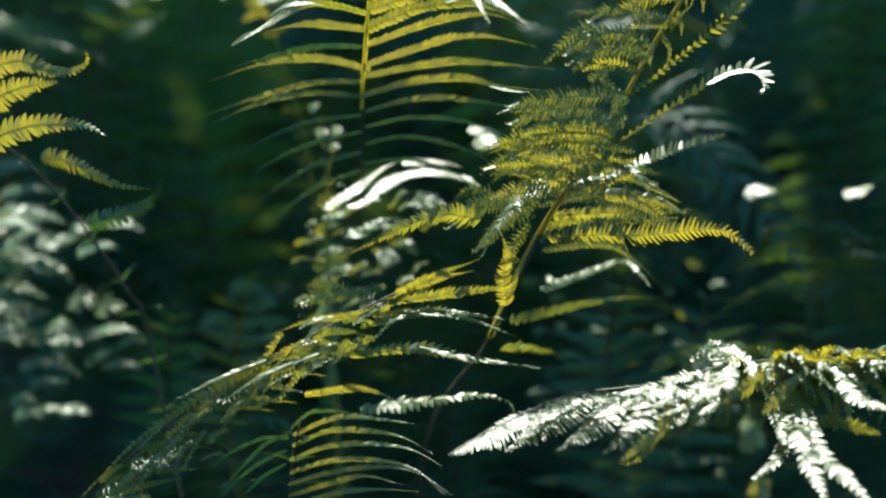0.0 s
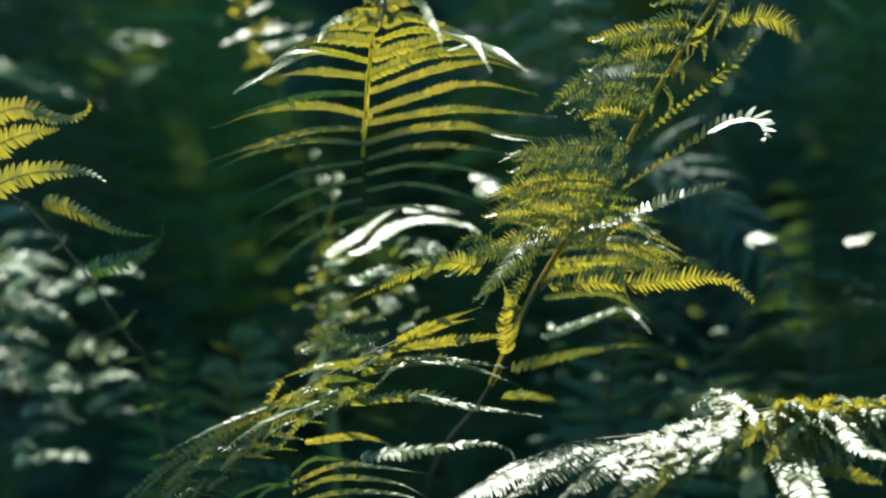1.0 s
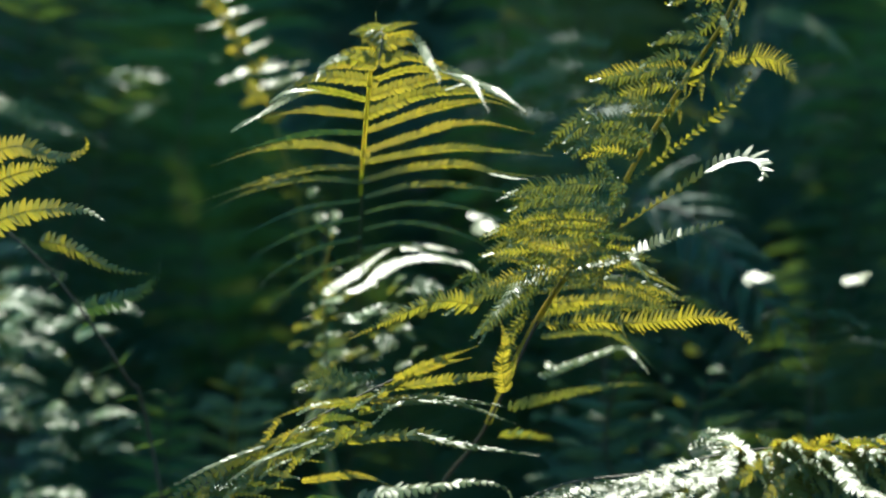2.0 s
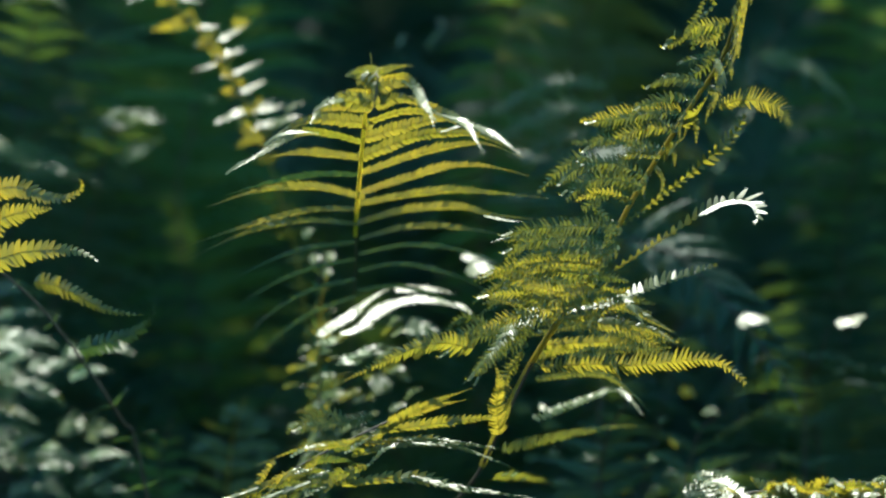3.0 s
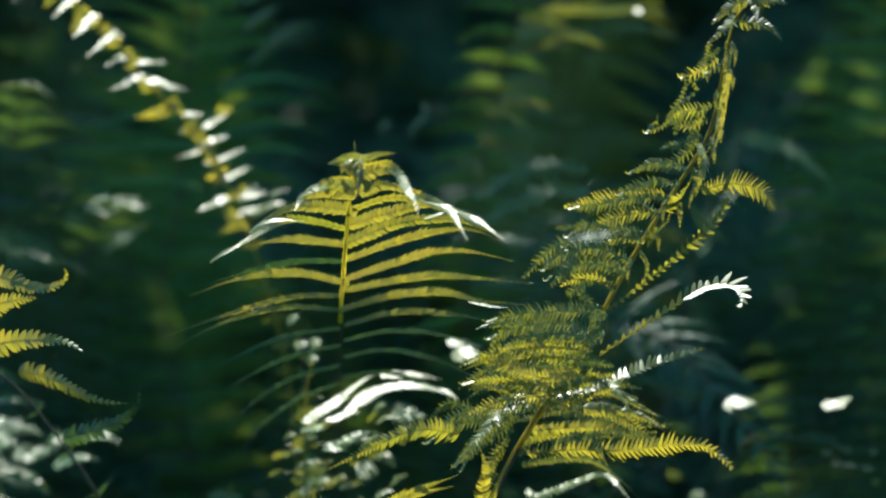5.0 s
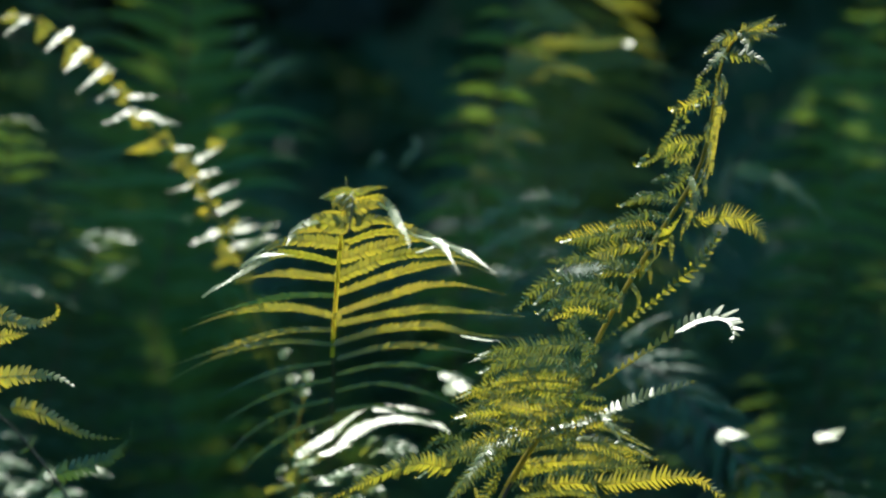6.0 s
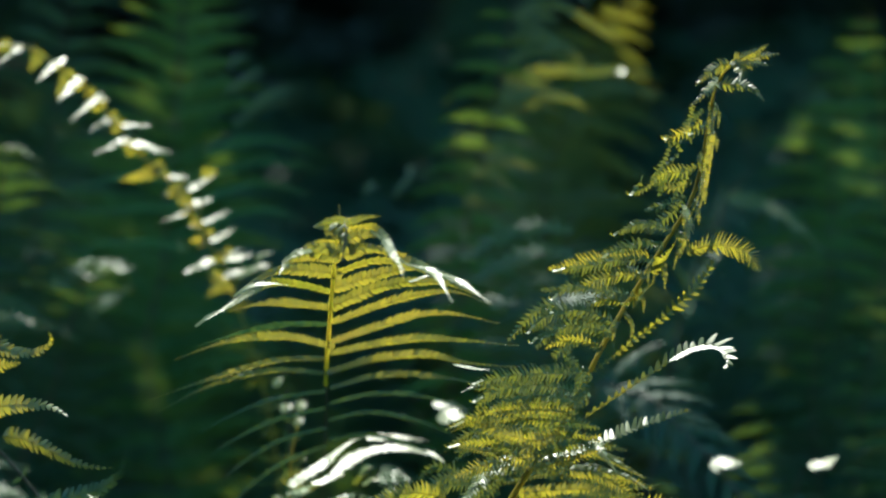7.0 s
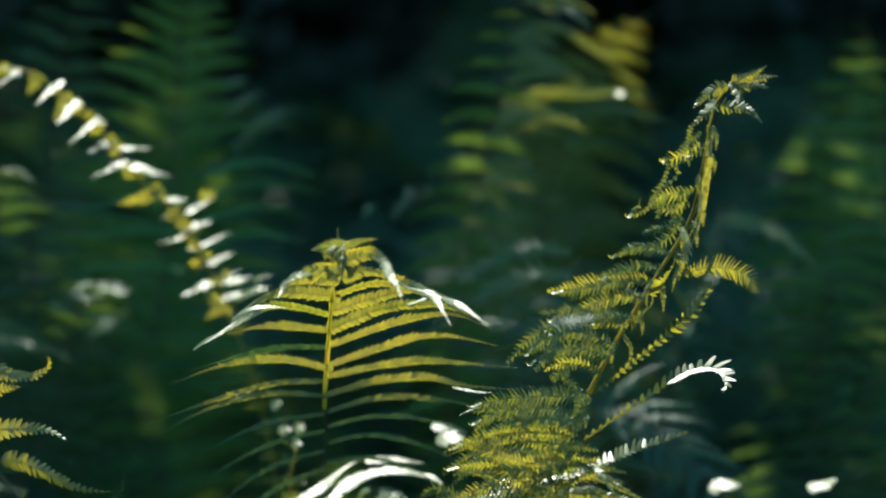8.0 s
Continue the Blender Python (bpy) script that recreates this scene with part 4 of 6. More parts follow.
HANGING_HIGH = ((0.012, (0.254, 1.583, 0.613), (0.260, 1.547, 0.599), (0.281, 1.524, 0.595)),
    (0.012, (0.209, 1.612, 0.605), (0.209, 1.569, 0.587), (0.211, 1.524, 0.569)),
    (0.010, (0.222, 1.583, 0.573), (0.253, 1.572, 0.575), (0.281, 1.550, 0.572)),
    (0.010, (0.183, 1.592, 0.605), (0.165, 1.619, 0.614), (0.153, 1.613, 0.609)),
    (0.008, (0.181, 1.574, 0.601), (0.163, 1.552, 0.589), (0.149, 1.544, 0.583)),
    (0.010, (0.243, 1.592, 0.614), (0.223, 1.592, 0.610), (0.202, 1.624, 0.619)),
    (0.012, (0.240, 1.592, 0.589), (0.208, 1.532, 0.559), (0.187, 1.513, 0.547)),)
for k, (w, a, b, c) in enumerate(HANGING_LOW + HANGING_HIGH):
    lone_pinna(s5, [a, b, c], *((BOWED, BOWED) if k % 3 else ((0.1, -0.97, -0.1), (0.1, -0.97, -0.1))), w * 0.66, 20, 130 + k, cup=0.02, fill=0.44, calm=0.8, form="comb")
rng = np.random.default_rng(31)
for k in range(90):
    a = np.array((0.180, 1.598, 0.608)) + (np.array((0.327, 1.631, 0.608)) - np.array((0.180, 1.598, 0.608))) * rng.uniform(0, 1)
    go = np.array([rng.uniform(-0.05, 0.05), -0.04, rng.uniform(-0.045, 0.016)])
    face = GLINT if k % 5 < 3 else (rng.normal(0, 0.25), -0.95, rng.normal(-0.1, 0.2))
    lone_pinna(s5, [a, a + go * 0.5 + np.array([0, 0, 0.008]), a + go], face, face, 0.0058, 14, 600 + k, cup=0.05, fill=0.48, calm=1.2)

f6 = plant_at("fern frond with yellow-green toothed pinnae")
s6 = frond(f6, [foot(-0.60, 1.9), (-0.470, 1.740, 0.557), (-0.410, 1.690, 0.701), (-0.375, 1.660, 0.803), (-0.362, 1.650, 0.853)],
      (0.2, -1, -0.2), (0, -0.95, -0.2), start=0.35, pairs=12, reach=0.08, droop=0.4, wild=0.2, seed=9, lobes=18, ratio=0.12, skip=((0.0, 1.0, -1),), stalk_mat=STALK_DARK)
lone_pinna(s6, [(-0.374, 1.670, 0.806), (-0.339, 1.660, 0.818), (-0.314, 1.650, 0.812), (-0.294, 1.640, 0.812), (-0.282, 1.635, 0.820), (-0.284, 1.630, 0.827)], (0.1, -0.97, 0.1), (0.2, -0.9, 0.4), 0.0095, 26, 51, fill=0.5, cup=0.0, calm=0.5)
lone_pinna(s6, [(-0.374, 1.670, 0.781), (-0.343, 1.660, 0.796), (-0.320, 1.650, 0.802), (-0.305, 1.640, 0.804)], (0.1, -0.97, 0.1), (0.1, -0.97, 0.0), 0.0125, 20, 52, fill=0.5, cup=0.0, calm=0.5)
lone_pinna(s6, [(-0.375, 1.670, 0.752), (-0.339, 1.660, 0.768), (-0.308, 1.650, 0.773), (-0.286, 1.640, 0.773), (-0.269, 1.630, 0.766)], (0.1, -0.97, 0.1), GLINT, 0.0115, 22, 53, cup=0.0, late=4.0, fill=0.5, calm=0.5)

f7 = plant_at("shaded fern with a bare dark stalk")
s7 = frond(f7, [foot(-0.20, 2.0), (-0.282, 1.960, 0.528), (-0.302, 1.930, 0.602), (-0.350, 1.900, 0.683), (-0.384, 1.880, 0.724), (-0.436, 1.860, 0.767)],
      (0.2, -0.9, 0.3), (0.2, -0.9, 0.4), start=0.5, pairs=9, reach=0.045, droop=0.5, wild=0.2, seed=15, lobes=16, ratio=0.12, thick=0.0030, left=0.6, right=0.5, mat=FERN_DEEP_SHADE, flat=0.3, stalk_mat=STALK_DARK)
lone_pinna(s7, [(-0.353, 1.820, 0.730), (-0.327, 1.800, 0.728), (-0.297, 1.780, 0.717), (-0.277, 1.770, 0.712), (-0.255, 1.760, 0.712)], (0.0, -0.97, -0.1), (0.1, -0.97, -0.1), 0.0085, 20, 61)
lone_pinna(s7, [(-0.321, 1.840, 0.673), (-0.281, 1.820, 0.686), (-0.257, 1.800, 0.702), (-0.251, 1.790, 0.726)], (0.0, -0.9, 0.2), (0.5, -0.8, 0.2), 0.009, 16, 62, FERN_DEEP_SHADE)

# ---- ferns close behind ----
rng_b = np.random.default_rng(77)
b1 = plant_at("fern arching over with a bright sunlit back")
t1 = frond(b1, [foot(-0.12, 2.3), (-0.137, 2.120, 0.496), (-0.138, 2.060, 0.582), (-0.137, 2.020, 0.650), (-0.134, 2.000, 0.693), (-0.127, 1.970, 0.721)],
      (-0.5, -0.35, 0.8), (0.2, -0.35, 0.9), start=0.5, pairs=14, reach=0.05, droop=0.5, wild=0.12, seed=11, lobes=14, ratio=0.15, coarse=True, flat=0.6, toward=(-0.05, -0.15, 0.98), right=0.7)
ARCH = ((0.0105, [(-0.106, 1.880, 0.684), (-0.085, 1.920, 0.696), (-0.062, 1.950, 0.703), (-0.038, 1.950, 0.705), (-0.013, 1.950, 0.701), (0.000, 1.920, 0.697)]),
    (0.0065, [(-0.128, 1.880, 0.682), (-0.103, 1.900, 0.697), (-0.082, 1.950, 0.709), (-0.067, 1.950, 0.715)]), (0.0060, [(-0.067, 1.980, 0.710), (-0.038, 1.980, 0.711), (-0.014, 1.980, 0.707)]),)
ARCH_BELOW = (
    (0.0130, [(-0.059, 2.020, 0.670), (-0.044, 2.020, 0.671), (-0.028, 2.020, 0.667)]), (0.0090, [(-0.108, 1.920, 0.653), (-0.092, 1.980, 0.655), (-0.076, 1.980, 0.660), (-0.055, 1.980, 0.653)]),
    (0.0140, [(-0.092, 2.050, 0.615), (-0.082, 2.050, 0.616), (-0.071, 2.050, 0.612)]), (0.0100, [(-0.023, 2.050, 0.646), (-0.014, 2.050, 0.653), (-0.005, 2.050, 0.658)]), (0.0070, [(-0.126, 1.940, 0.667), (-0.117, 1.980, 0.668), (-0.106, 1.980, 0.672)]),
    (0.0060, [(-0.103, 2.000, 0.678), (-0.088, 2.000, 0.687), (-0.075, 2.000, 0.693)]), (0.0070, [(-0.066, 2.080, 0.626), (-0.060, 2.080, 0.616), (-0.055, 2.080, 0.613)]))
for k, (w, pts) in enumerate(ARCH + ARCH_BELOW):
    # Only the brightest arcs keep the full leaf; the rest are coloured dimmer.
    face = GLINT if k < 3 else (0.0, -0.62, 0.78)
    lone_pinna(t1, pts, face, face, w * 0.95, 46 if k < 2 else 20, 150 + k, FERN if k < 3 else FERN_PART_SHADE, cup=0.0, fill=(0.9, 0.8, 0.4)[k] if k < 3 else 0.46, calm=0.4 if k < 3 else 1.8)
for k in range(22):      # short slanting pinnae down the side of the arching frond
    a = np.array([(-0.137, 2.020, 0.660)][0]) + np.array([-0.0009 * k + rng_b.normal(0, 0.006), rng_b.uniform(-0.02, 0.04), -0.0070 * k])
    b = a + np.array([rng_b.uniform(0.012, 0.022), -0.008, rng_b.uniform(0.006, 0.013)])
    lone_pinna(t1, [a, (a + b) / 2 + np.array([0, 0, 0.002]), b], *((GLINT, GLINT) if k % 3 else ((0, -0.97, 0.1),) * 2), rng_b.uniform(0.003, 0.0060), 9, 700 + k, FERN if k % 3 else FERN_PART_SHADE, cup=0.0, fill=0.7, calm=0.6)
for k, pts in enumerate(([(-0.151, 2.100, 0.721), (-0.146, 2.100, 0.724), (-0.141, 2.100, 0.725)], [(-0.137, 2.100, 0.723), (-0.132, 2.100, 0.726), (-0.128, 2.100, 0.727)], [(-0.139, 2.100, 0.708), (-0.135, 2.100, 0.711), (-0.131, 2.100, 0.712)], [(-0.005, 2.020, 0.722), (0.006, 2.020, 0.726), (0.020, 2.020, 0.725)], [(-0.009, 2.050, 0.733), (0.006, 2.050, 0.732), (0.022, 2.050, 0.726)],
                         [(-0.158, 2.100, 0.744), (-0.154, 2.100, 0.748), (-0.149, 2.100, 0.750)], [(0.117, 2.000, 0.676), (0.131, 2.000, 0.679), (0.147, 2.000, 0.677)])):
    lone_pinna(t1, pts, GLINT, GLINT, (0.010, 0.011, 0.009, 0.013, 0.008, 0.008, 0.015)[k], 10, 730 + k, cup=0.0, fill=0.8, calm=0.4)
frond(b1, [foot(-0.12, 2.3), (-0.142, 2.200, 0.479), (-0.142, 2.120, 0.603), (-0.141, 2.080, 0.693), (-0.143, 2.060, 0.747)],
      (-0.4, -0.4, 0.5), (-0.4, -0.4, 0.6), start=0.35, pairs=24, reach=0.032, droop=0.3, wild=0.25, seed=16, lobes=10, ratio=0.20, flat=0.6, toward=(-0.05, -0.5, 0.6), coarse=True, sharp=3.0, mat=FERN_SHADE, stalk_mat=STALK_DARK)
for k in range(44):
    a = np.array([(-0.114, 2.040, 0.632)][0]) + np.array([rng_b.uniform(-0.055, 0.065), rng_b.uniform(-0.06, 0.06), rng_b.uniform(-0.055, 0.045)])
    run = rng_b.uniform(0.008, 0.024)
    b = a + np.array([run, -0.008, run * rng_b.uniform(0.1, 0.8)])
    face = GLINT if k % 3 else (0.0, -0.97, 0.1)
    lone_pinna(t1, [a, (a + b) / 2 + np.array([0, 0, 0.002]), b], face, face, rng_b.uniform(0.0035, 0.0080) * (1.0 if k % 3 else 0.5), 7, 1300 + k, FERN if k % 3 else FERN_PART_SHADE, cup=0.0, fill=0.55, calm=1.2)
b2 = plant_at("narrow fern frond with white-glinting pinnae in sun")
t2 = frond(b2, [foot(-0.15, 2.4), (-0.165, 2.320, 0.597), (-0.211, 2.260, 0.825), (-0.235, 2.240, 0.874), (-0.246, 2.235, 0.901), (-0.260, 2.230, 0.919), (-0.275, 2.230, 0.938), (-0.303, 2.220, 0.963), (-0.320, 2.210, 0.989), (-0.345, 2.200, 1.018), (-0.368, 2.190, 1.040), (-0.396, 2.180, 1.059), (-0.421, 2.160, 1.060), (-0.446, 2.140, 1.044)],
      (0, -0.95, 0.0), (0, -0.95, 0.0), start=0.4, pairs=26, reach=0.016, droop=0.2, wild=0.2, seed=12, lobes=6, ratio=0.35, sharp=3, fill=0.5, coarse=True, thick=0.0018)
WHITE_LOW = ([(-0.366, 2.185, 1.050), (-0.374, 2.157, 1.037), (-0.381, 2.128, 1.024)],
    [(-0.351, 2.194, 1.031), (-0.357, 2.167, 1.019), (-0.364, 2.141, 1.007)],
    [(-0.333, 2.201, 1.015), (-0.343, 2.171, 1.001), (-0.353, 2.141, 0.987)],
    [(-0.341, 2.203, 1.011), (-0.332, 2.200, 1.010), (-0.322, 2.196, 1.010)],
    [(-0.320, 2.209, 0.993), (-0.331, 2.197, 0.987), (-0.341, 2.186, 0.981)],
    [(-0.317, 2.211, 0.986), (-0.299, 2.207, 0.986), (-0.282, 2.204, 0.986)],
    [(-0.308, 2.216, 0.973), (-0.322, 2.201, 0.965), (-0.337, 2.185, 0.958)],
    [(-0.303, 2.218, 0.969), (-0.281, 2.200, 0.963), (-0.260, 2.181, 0.958)],
    [(-0.271, 2.230, 0.936), (-0.260, 2.228, 0.936), (-0.248, 2.225, 0.936)],)
WHITE_HIGH = ([(-0.250, 2.230, 0.923), (-0.239, 2.248, 0.931), (-0.228, 2.267, 0.939)],
    [(-0.253, 2.233, 0.906), (-0.241, 2.242, 0.911), (-0.229, 2.251, 0.915)],
    [(-0.248, 2.237, 0.887), (-0.230, 2.254, 0.895), (-0.212, 2.271, 0.903)],
    [(-0.237, 2.242, 0.871), (-0.222, 2.258, 0.877), (-0.208, 2.273, 0.885)],
    [(-0.229, 2.249, 0.851), (-0.215, 2.265, 0.858), (-0.201, 2.281, 0.865)],
    [(-0.249, 2.235, 0.901), (-0.264, 2.228, 0.897), (-0.278, 2.222, 0.893)],
    [(-0.229, 2.248, 0.855), (-0.242, 2.232, 0.848), (-0.255, 2.216, 0.842)],
    [(-0.217, 2.255, 0.836), (-0.205, 2.266, 0.841), (-0.193, 2.278, 0.846)],
    [(-0.403, 2.180, 1.061), (-0.412, 2.159, 1.051), (-0.420, 2.137, 1.040)],)
YELLOW_LOW = ([(-0.385, 2.182, 1.056), (-0.392, 2.182, 1.045), (-0.398, 2.182, 1.036)],
    [(-0.359, 2.191, 1.038), (-0.367, 2.191, 1.025), (-0.374, 2.191, 1.012)],
    [(-0.346, 2.199, 1.020), (-0.342, 2.199, 1.017), (-0.337, 2.199, 1.015)],
    [(-0.324, 2.207, 0.998), (-0.318, 2.207, 0.989), (-0.312, 2.207, 0.980)],
    [(-0.311, 2.218, 0.969), (-0.300, 2.218, 0.963), (-0.290, 2.218, 0.958)],
    [(-0.282, 2.229, 0.942), (-0.301, 2.229, 0.936), (-0.319, 2.229, 0.932)],
    [(-0.285, 2.226, 0.949), (-0.277, 2.226, 0.942), (-0.267, 2.226, 0.934)],)
YELLOW_HIGH = ([(-0.268, 2.230, 0.927), (-0.261, 2.230, 0.921), (-0.254, 2.230, 0.916)],
    [(-0.260, 2.231, 0.917), (-0.251, 2.231, 0.912), (-0.242, 2.231, 0.906)],
    [(-0.248, 2.236, 0.895), (-0.242, 2.236, 0.890), (-0.236, 2.236, 0.886)],
    [(-0.231, 2.239, 0.878), (-0.237, 2.239, 0.872), (-0.243, 2.239, 0.867)],
    [(-0.238, 2.229, 0.939), (-0.229, 2.229, 0.941), (-0.221, 2.229, 0.942)],
    [(-0.214, 2.257, 0.832), (-0.226, 2.257, 0.825), (-0.237, 2.257, 0.817)],
    [(-0.414, 2.180, 1.063), (-0.423, 2.180, 1.060), (-0.432, 2.180, 1.057)],)
for k, pts in enumerate(WHITE_LOW + WHITE_HIGH + ([(-0.208, 2.200, 0.857), (-0.196, 2.200, 0.859), (-0.184, 2.200, 0.863)], [(-0.200, 2.200, 0.840), (-0.182, 2.200, 0.849), (-0.165, 2.200, 0.852)], [(-0.183, 2.200, 0.857), (-0.174, 2.200, 0.862), (-0.165, 2.200, 0.864)])):
    lone_pinna(t2, pts, GLINT, GLINT, (0.0054, 0.0072, 0.0042)[k % 3], 8, 300 + k, cup=0.0, fill=0.6, calm=1.2)
for k, pts in enumerate(YELLOW_LOW + YELLOW_HIGH + ([(-0.231, 2.220, 0.845), (-0.220, 2.220, 0.836), (-0.210, 2.220, 0.828), (-0.205, 2.220, 0.819)],)):
    lone_pinna(t2, pts, (0, -0.97, -0.1), (0, -0.97, -0.1), 0.0068, 7, 330 + k, cup=0.0, fill=0.5)
b3 = plant_at("shaded upright fern with wide dark pinnae")
# This whole fern wears the shaded leaf copy, its shade in the colour.
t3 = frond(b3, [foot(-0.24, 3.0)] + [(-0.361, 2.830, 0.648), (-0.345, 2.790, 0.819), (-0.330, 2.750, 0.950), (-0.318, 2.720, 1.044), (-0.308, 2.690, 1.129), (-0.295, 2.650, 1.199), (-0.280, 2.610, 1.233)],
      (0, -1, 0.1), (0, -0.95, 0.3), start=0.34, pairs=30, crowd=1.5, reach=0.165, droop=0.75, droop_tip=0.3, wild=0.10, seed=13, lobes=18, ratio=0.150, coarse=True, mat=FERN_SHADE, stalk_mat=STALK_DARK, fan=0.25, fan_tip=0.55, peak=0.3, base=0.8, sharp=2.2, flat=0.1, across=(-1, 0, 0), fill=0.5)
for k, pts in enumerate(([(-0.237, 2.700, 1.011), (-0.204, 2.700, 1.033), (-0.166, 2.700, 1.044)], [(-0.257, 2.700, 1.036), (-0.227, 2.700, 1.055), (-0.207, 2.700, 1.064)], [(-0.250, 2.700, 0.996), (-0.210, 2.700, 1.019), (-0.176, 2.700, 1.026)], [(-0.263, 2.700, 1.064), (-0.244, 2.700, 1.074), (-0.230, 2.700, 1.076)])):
    lone_pinna(t3, pts, GLINT, (0, -0.75, 0.6), 0.0115, 14, 750 + k, FERN_PART_SHADE, cup=0.0, fill=0.5)
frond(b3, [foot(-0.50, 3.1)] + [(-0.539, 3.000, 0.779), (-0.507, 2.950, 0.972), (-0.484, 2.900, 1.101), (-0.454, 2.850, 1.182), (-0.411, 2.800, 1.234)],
      (0, -1, 0.1), (0, -0.95, 0.1), start=0.34, pairs=26, reach=0.15, droop=0.7, wild=0.12, seed=43, lobes=14, ratio=0.13, coarse=True, mat=FERN_DEEP_SHADE, stalk_mat=STALK_DARK, fan=0.3, fan_tip=0.5, peak=0.3, base=0.8, sharp=2.4, flat=0.1, across=(-1, 0, 0), fill=0.5)
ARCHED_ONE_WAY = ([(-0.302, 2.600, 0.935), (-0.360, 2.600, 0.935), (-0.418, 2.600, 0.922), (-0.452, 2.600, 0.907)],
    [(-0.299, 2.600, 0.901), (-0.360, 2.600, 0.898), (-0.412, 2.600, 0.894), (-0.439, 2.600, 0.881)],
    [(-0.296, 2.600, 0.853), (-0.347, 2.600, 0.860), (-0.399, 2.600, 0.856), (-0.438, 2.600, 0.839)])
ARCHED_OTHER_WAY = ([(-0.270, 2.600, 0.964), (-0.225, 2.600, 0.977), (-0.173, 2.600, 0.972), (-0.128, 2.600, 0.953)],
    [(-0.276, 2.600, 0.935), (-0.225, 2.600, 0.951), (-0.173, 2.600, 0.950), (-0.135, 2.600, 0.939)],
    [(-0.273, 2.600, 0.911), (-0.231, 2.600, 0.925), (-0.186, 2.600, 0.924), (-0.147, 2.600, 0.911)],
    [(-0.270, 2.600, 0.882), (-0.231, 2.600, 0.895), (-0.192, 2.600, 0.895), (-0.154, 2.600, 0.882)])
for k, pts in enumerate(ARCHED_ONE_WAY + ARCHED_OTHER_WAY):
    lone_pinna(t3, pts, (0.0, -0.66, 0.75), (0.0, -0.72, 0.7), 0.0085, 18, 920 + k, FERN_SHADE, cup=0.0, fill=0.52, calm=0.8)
b4 = plant_at("fern with yellow backlit pinnae")
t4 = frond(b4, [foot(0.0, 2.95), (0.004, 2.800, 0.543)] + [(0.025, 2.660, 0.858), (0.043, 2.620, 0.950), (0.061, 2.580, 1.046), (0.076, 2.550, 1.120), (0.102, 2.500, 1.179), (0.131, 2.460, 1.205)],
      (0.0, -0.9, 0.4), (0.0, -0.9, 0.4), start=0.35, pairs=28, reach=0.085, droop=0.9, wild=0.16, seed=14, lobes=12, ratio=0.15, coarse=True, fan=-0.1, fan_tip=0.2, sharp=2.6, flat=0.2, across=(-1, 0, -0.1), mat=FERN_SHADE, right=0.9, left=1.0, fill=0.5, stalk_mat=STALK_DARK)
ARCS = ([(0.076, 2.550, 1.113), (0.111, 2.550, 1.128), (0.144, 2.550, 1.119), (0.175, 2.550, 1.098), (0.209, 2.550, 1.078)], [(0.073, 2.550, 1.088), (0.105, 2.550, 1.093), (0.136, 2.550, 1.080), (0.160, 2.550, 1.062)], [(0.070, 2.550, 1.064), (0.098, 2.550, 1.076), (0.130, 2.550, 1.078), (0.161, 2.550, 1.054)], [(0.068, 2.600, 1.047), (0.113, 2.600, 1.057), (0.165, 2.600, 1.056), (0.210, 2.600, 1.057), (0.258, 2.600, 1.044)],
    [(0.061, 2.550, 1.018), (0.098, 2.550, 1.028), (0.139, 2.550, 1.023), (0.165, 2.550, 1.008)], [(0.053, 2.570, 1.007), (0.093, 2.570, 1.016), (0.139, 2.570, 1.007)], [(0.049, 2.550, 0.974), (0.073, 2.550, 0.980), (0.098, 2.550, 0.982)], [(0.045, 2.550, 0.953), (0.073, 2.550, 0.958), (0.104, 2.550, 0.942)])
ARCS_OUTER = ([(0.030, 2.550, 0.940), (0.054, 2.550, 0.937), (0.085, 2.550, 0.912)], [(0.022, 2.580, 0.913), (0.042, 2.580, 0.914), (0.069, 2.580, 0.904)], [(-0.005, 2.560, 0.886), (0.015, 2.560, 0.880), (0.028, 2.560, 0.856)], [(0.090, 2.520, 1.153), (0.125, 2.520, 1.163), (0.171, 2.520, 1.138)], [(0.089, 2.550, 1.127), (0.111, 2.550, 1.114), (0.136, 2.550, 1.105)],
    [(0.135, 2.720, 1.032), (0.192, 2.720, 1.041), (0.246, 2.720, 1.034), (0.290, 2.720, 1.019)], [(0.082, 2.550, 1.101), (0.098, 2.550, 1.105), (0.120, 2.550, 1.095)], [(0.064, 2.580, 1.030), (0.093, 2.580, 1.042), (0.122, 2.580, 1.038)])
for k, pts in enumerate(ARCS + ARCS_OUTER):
    lone_pinna(t4, pts, (0.0, -0.97, -0.1), (0.1, -0.97, -0.1), (0.0080, 0.0095, 0.0070)[k % 3], 16, 360 + k, FERN_PART_SHADE, cup=0.02, fill=0.55)
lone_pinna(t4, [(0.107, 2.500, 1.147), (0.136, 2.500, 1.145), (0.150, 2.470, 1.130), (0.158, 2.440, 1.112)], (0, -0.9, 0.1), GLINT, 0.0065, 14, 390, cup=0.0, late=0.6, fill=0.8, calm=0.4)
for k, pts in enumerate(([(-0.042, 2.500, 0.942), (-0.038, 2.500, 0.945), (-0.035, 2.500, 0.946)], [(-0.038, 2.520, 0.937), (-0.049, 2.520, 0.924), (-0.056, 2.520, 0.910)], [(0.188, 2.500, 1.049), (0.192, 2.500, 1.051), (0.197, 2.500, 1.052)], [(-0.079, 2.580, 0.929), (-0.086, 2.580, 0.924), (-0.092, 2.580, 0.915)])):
    lone_pinna(t4, pts, GLINT, GLINT, (0.012, 0.006, 0.010, 0.008)[k], 8, 394 + k, FERN_PART_SHADE if k in (1, 3) else FERN, cup=0.0, fill=0.8, calm=0.4)
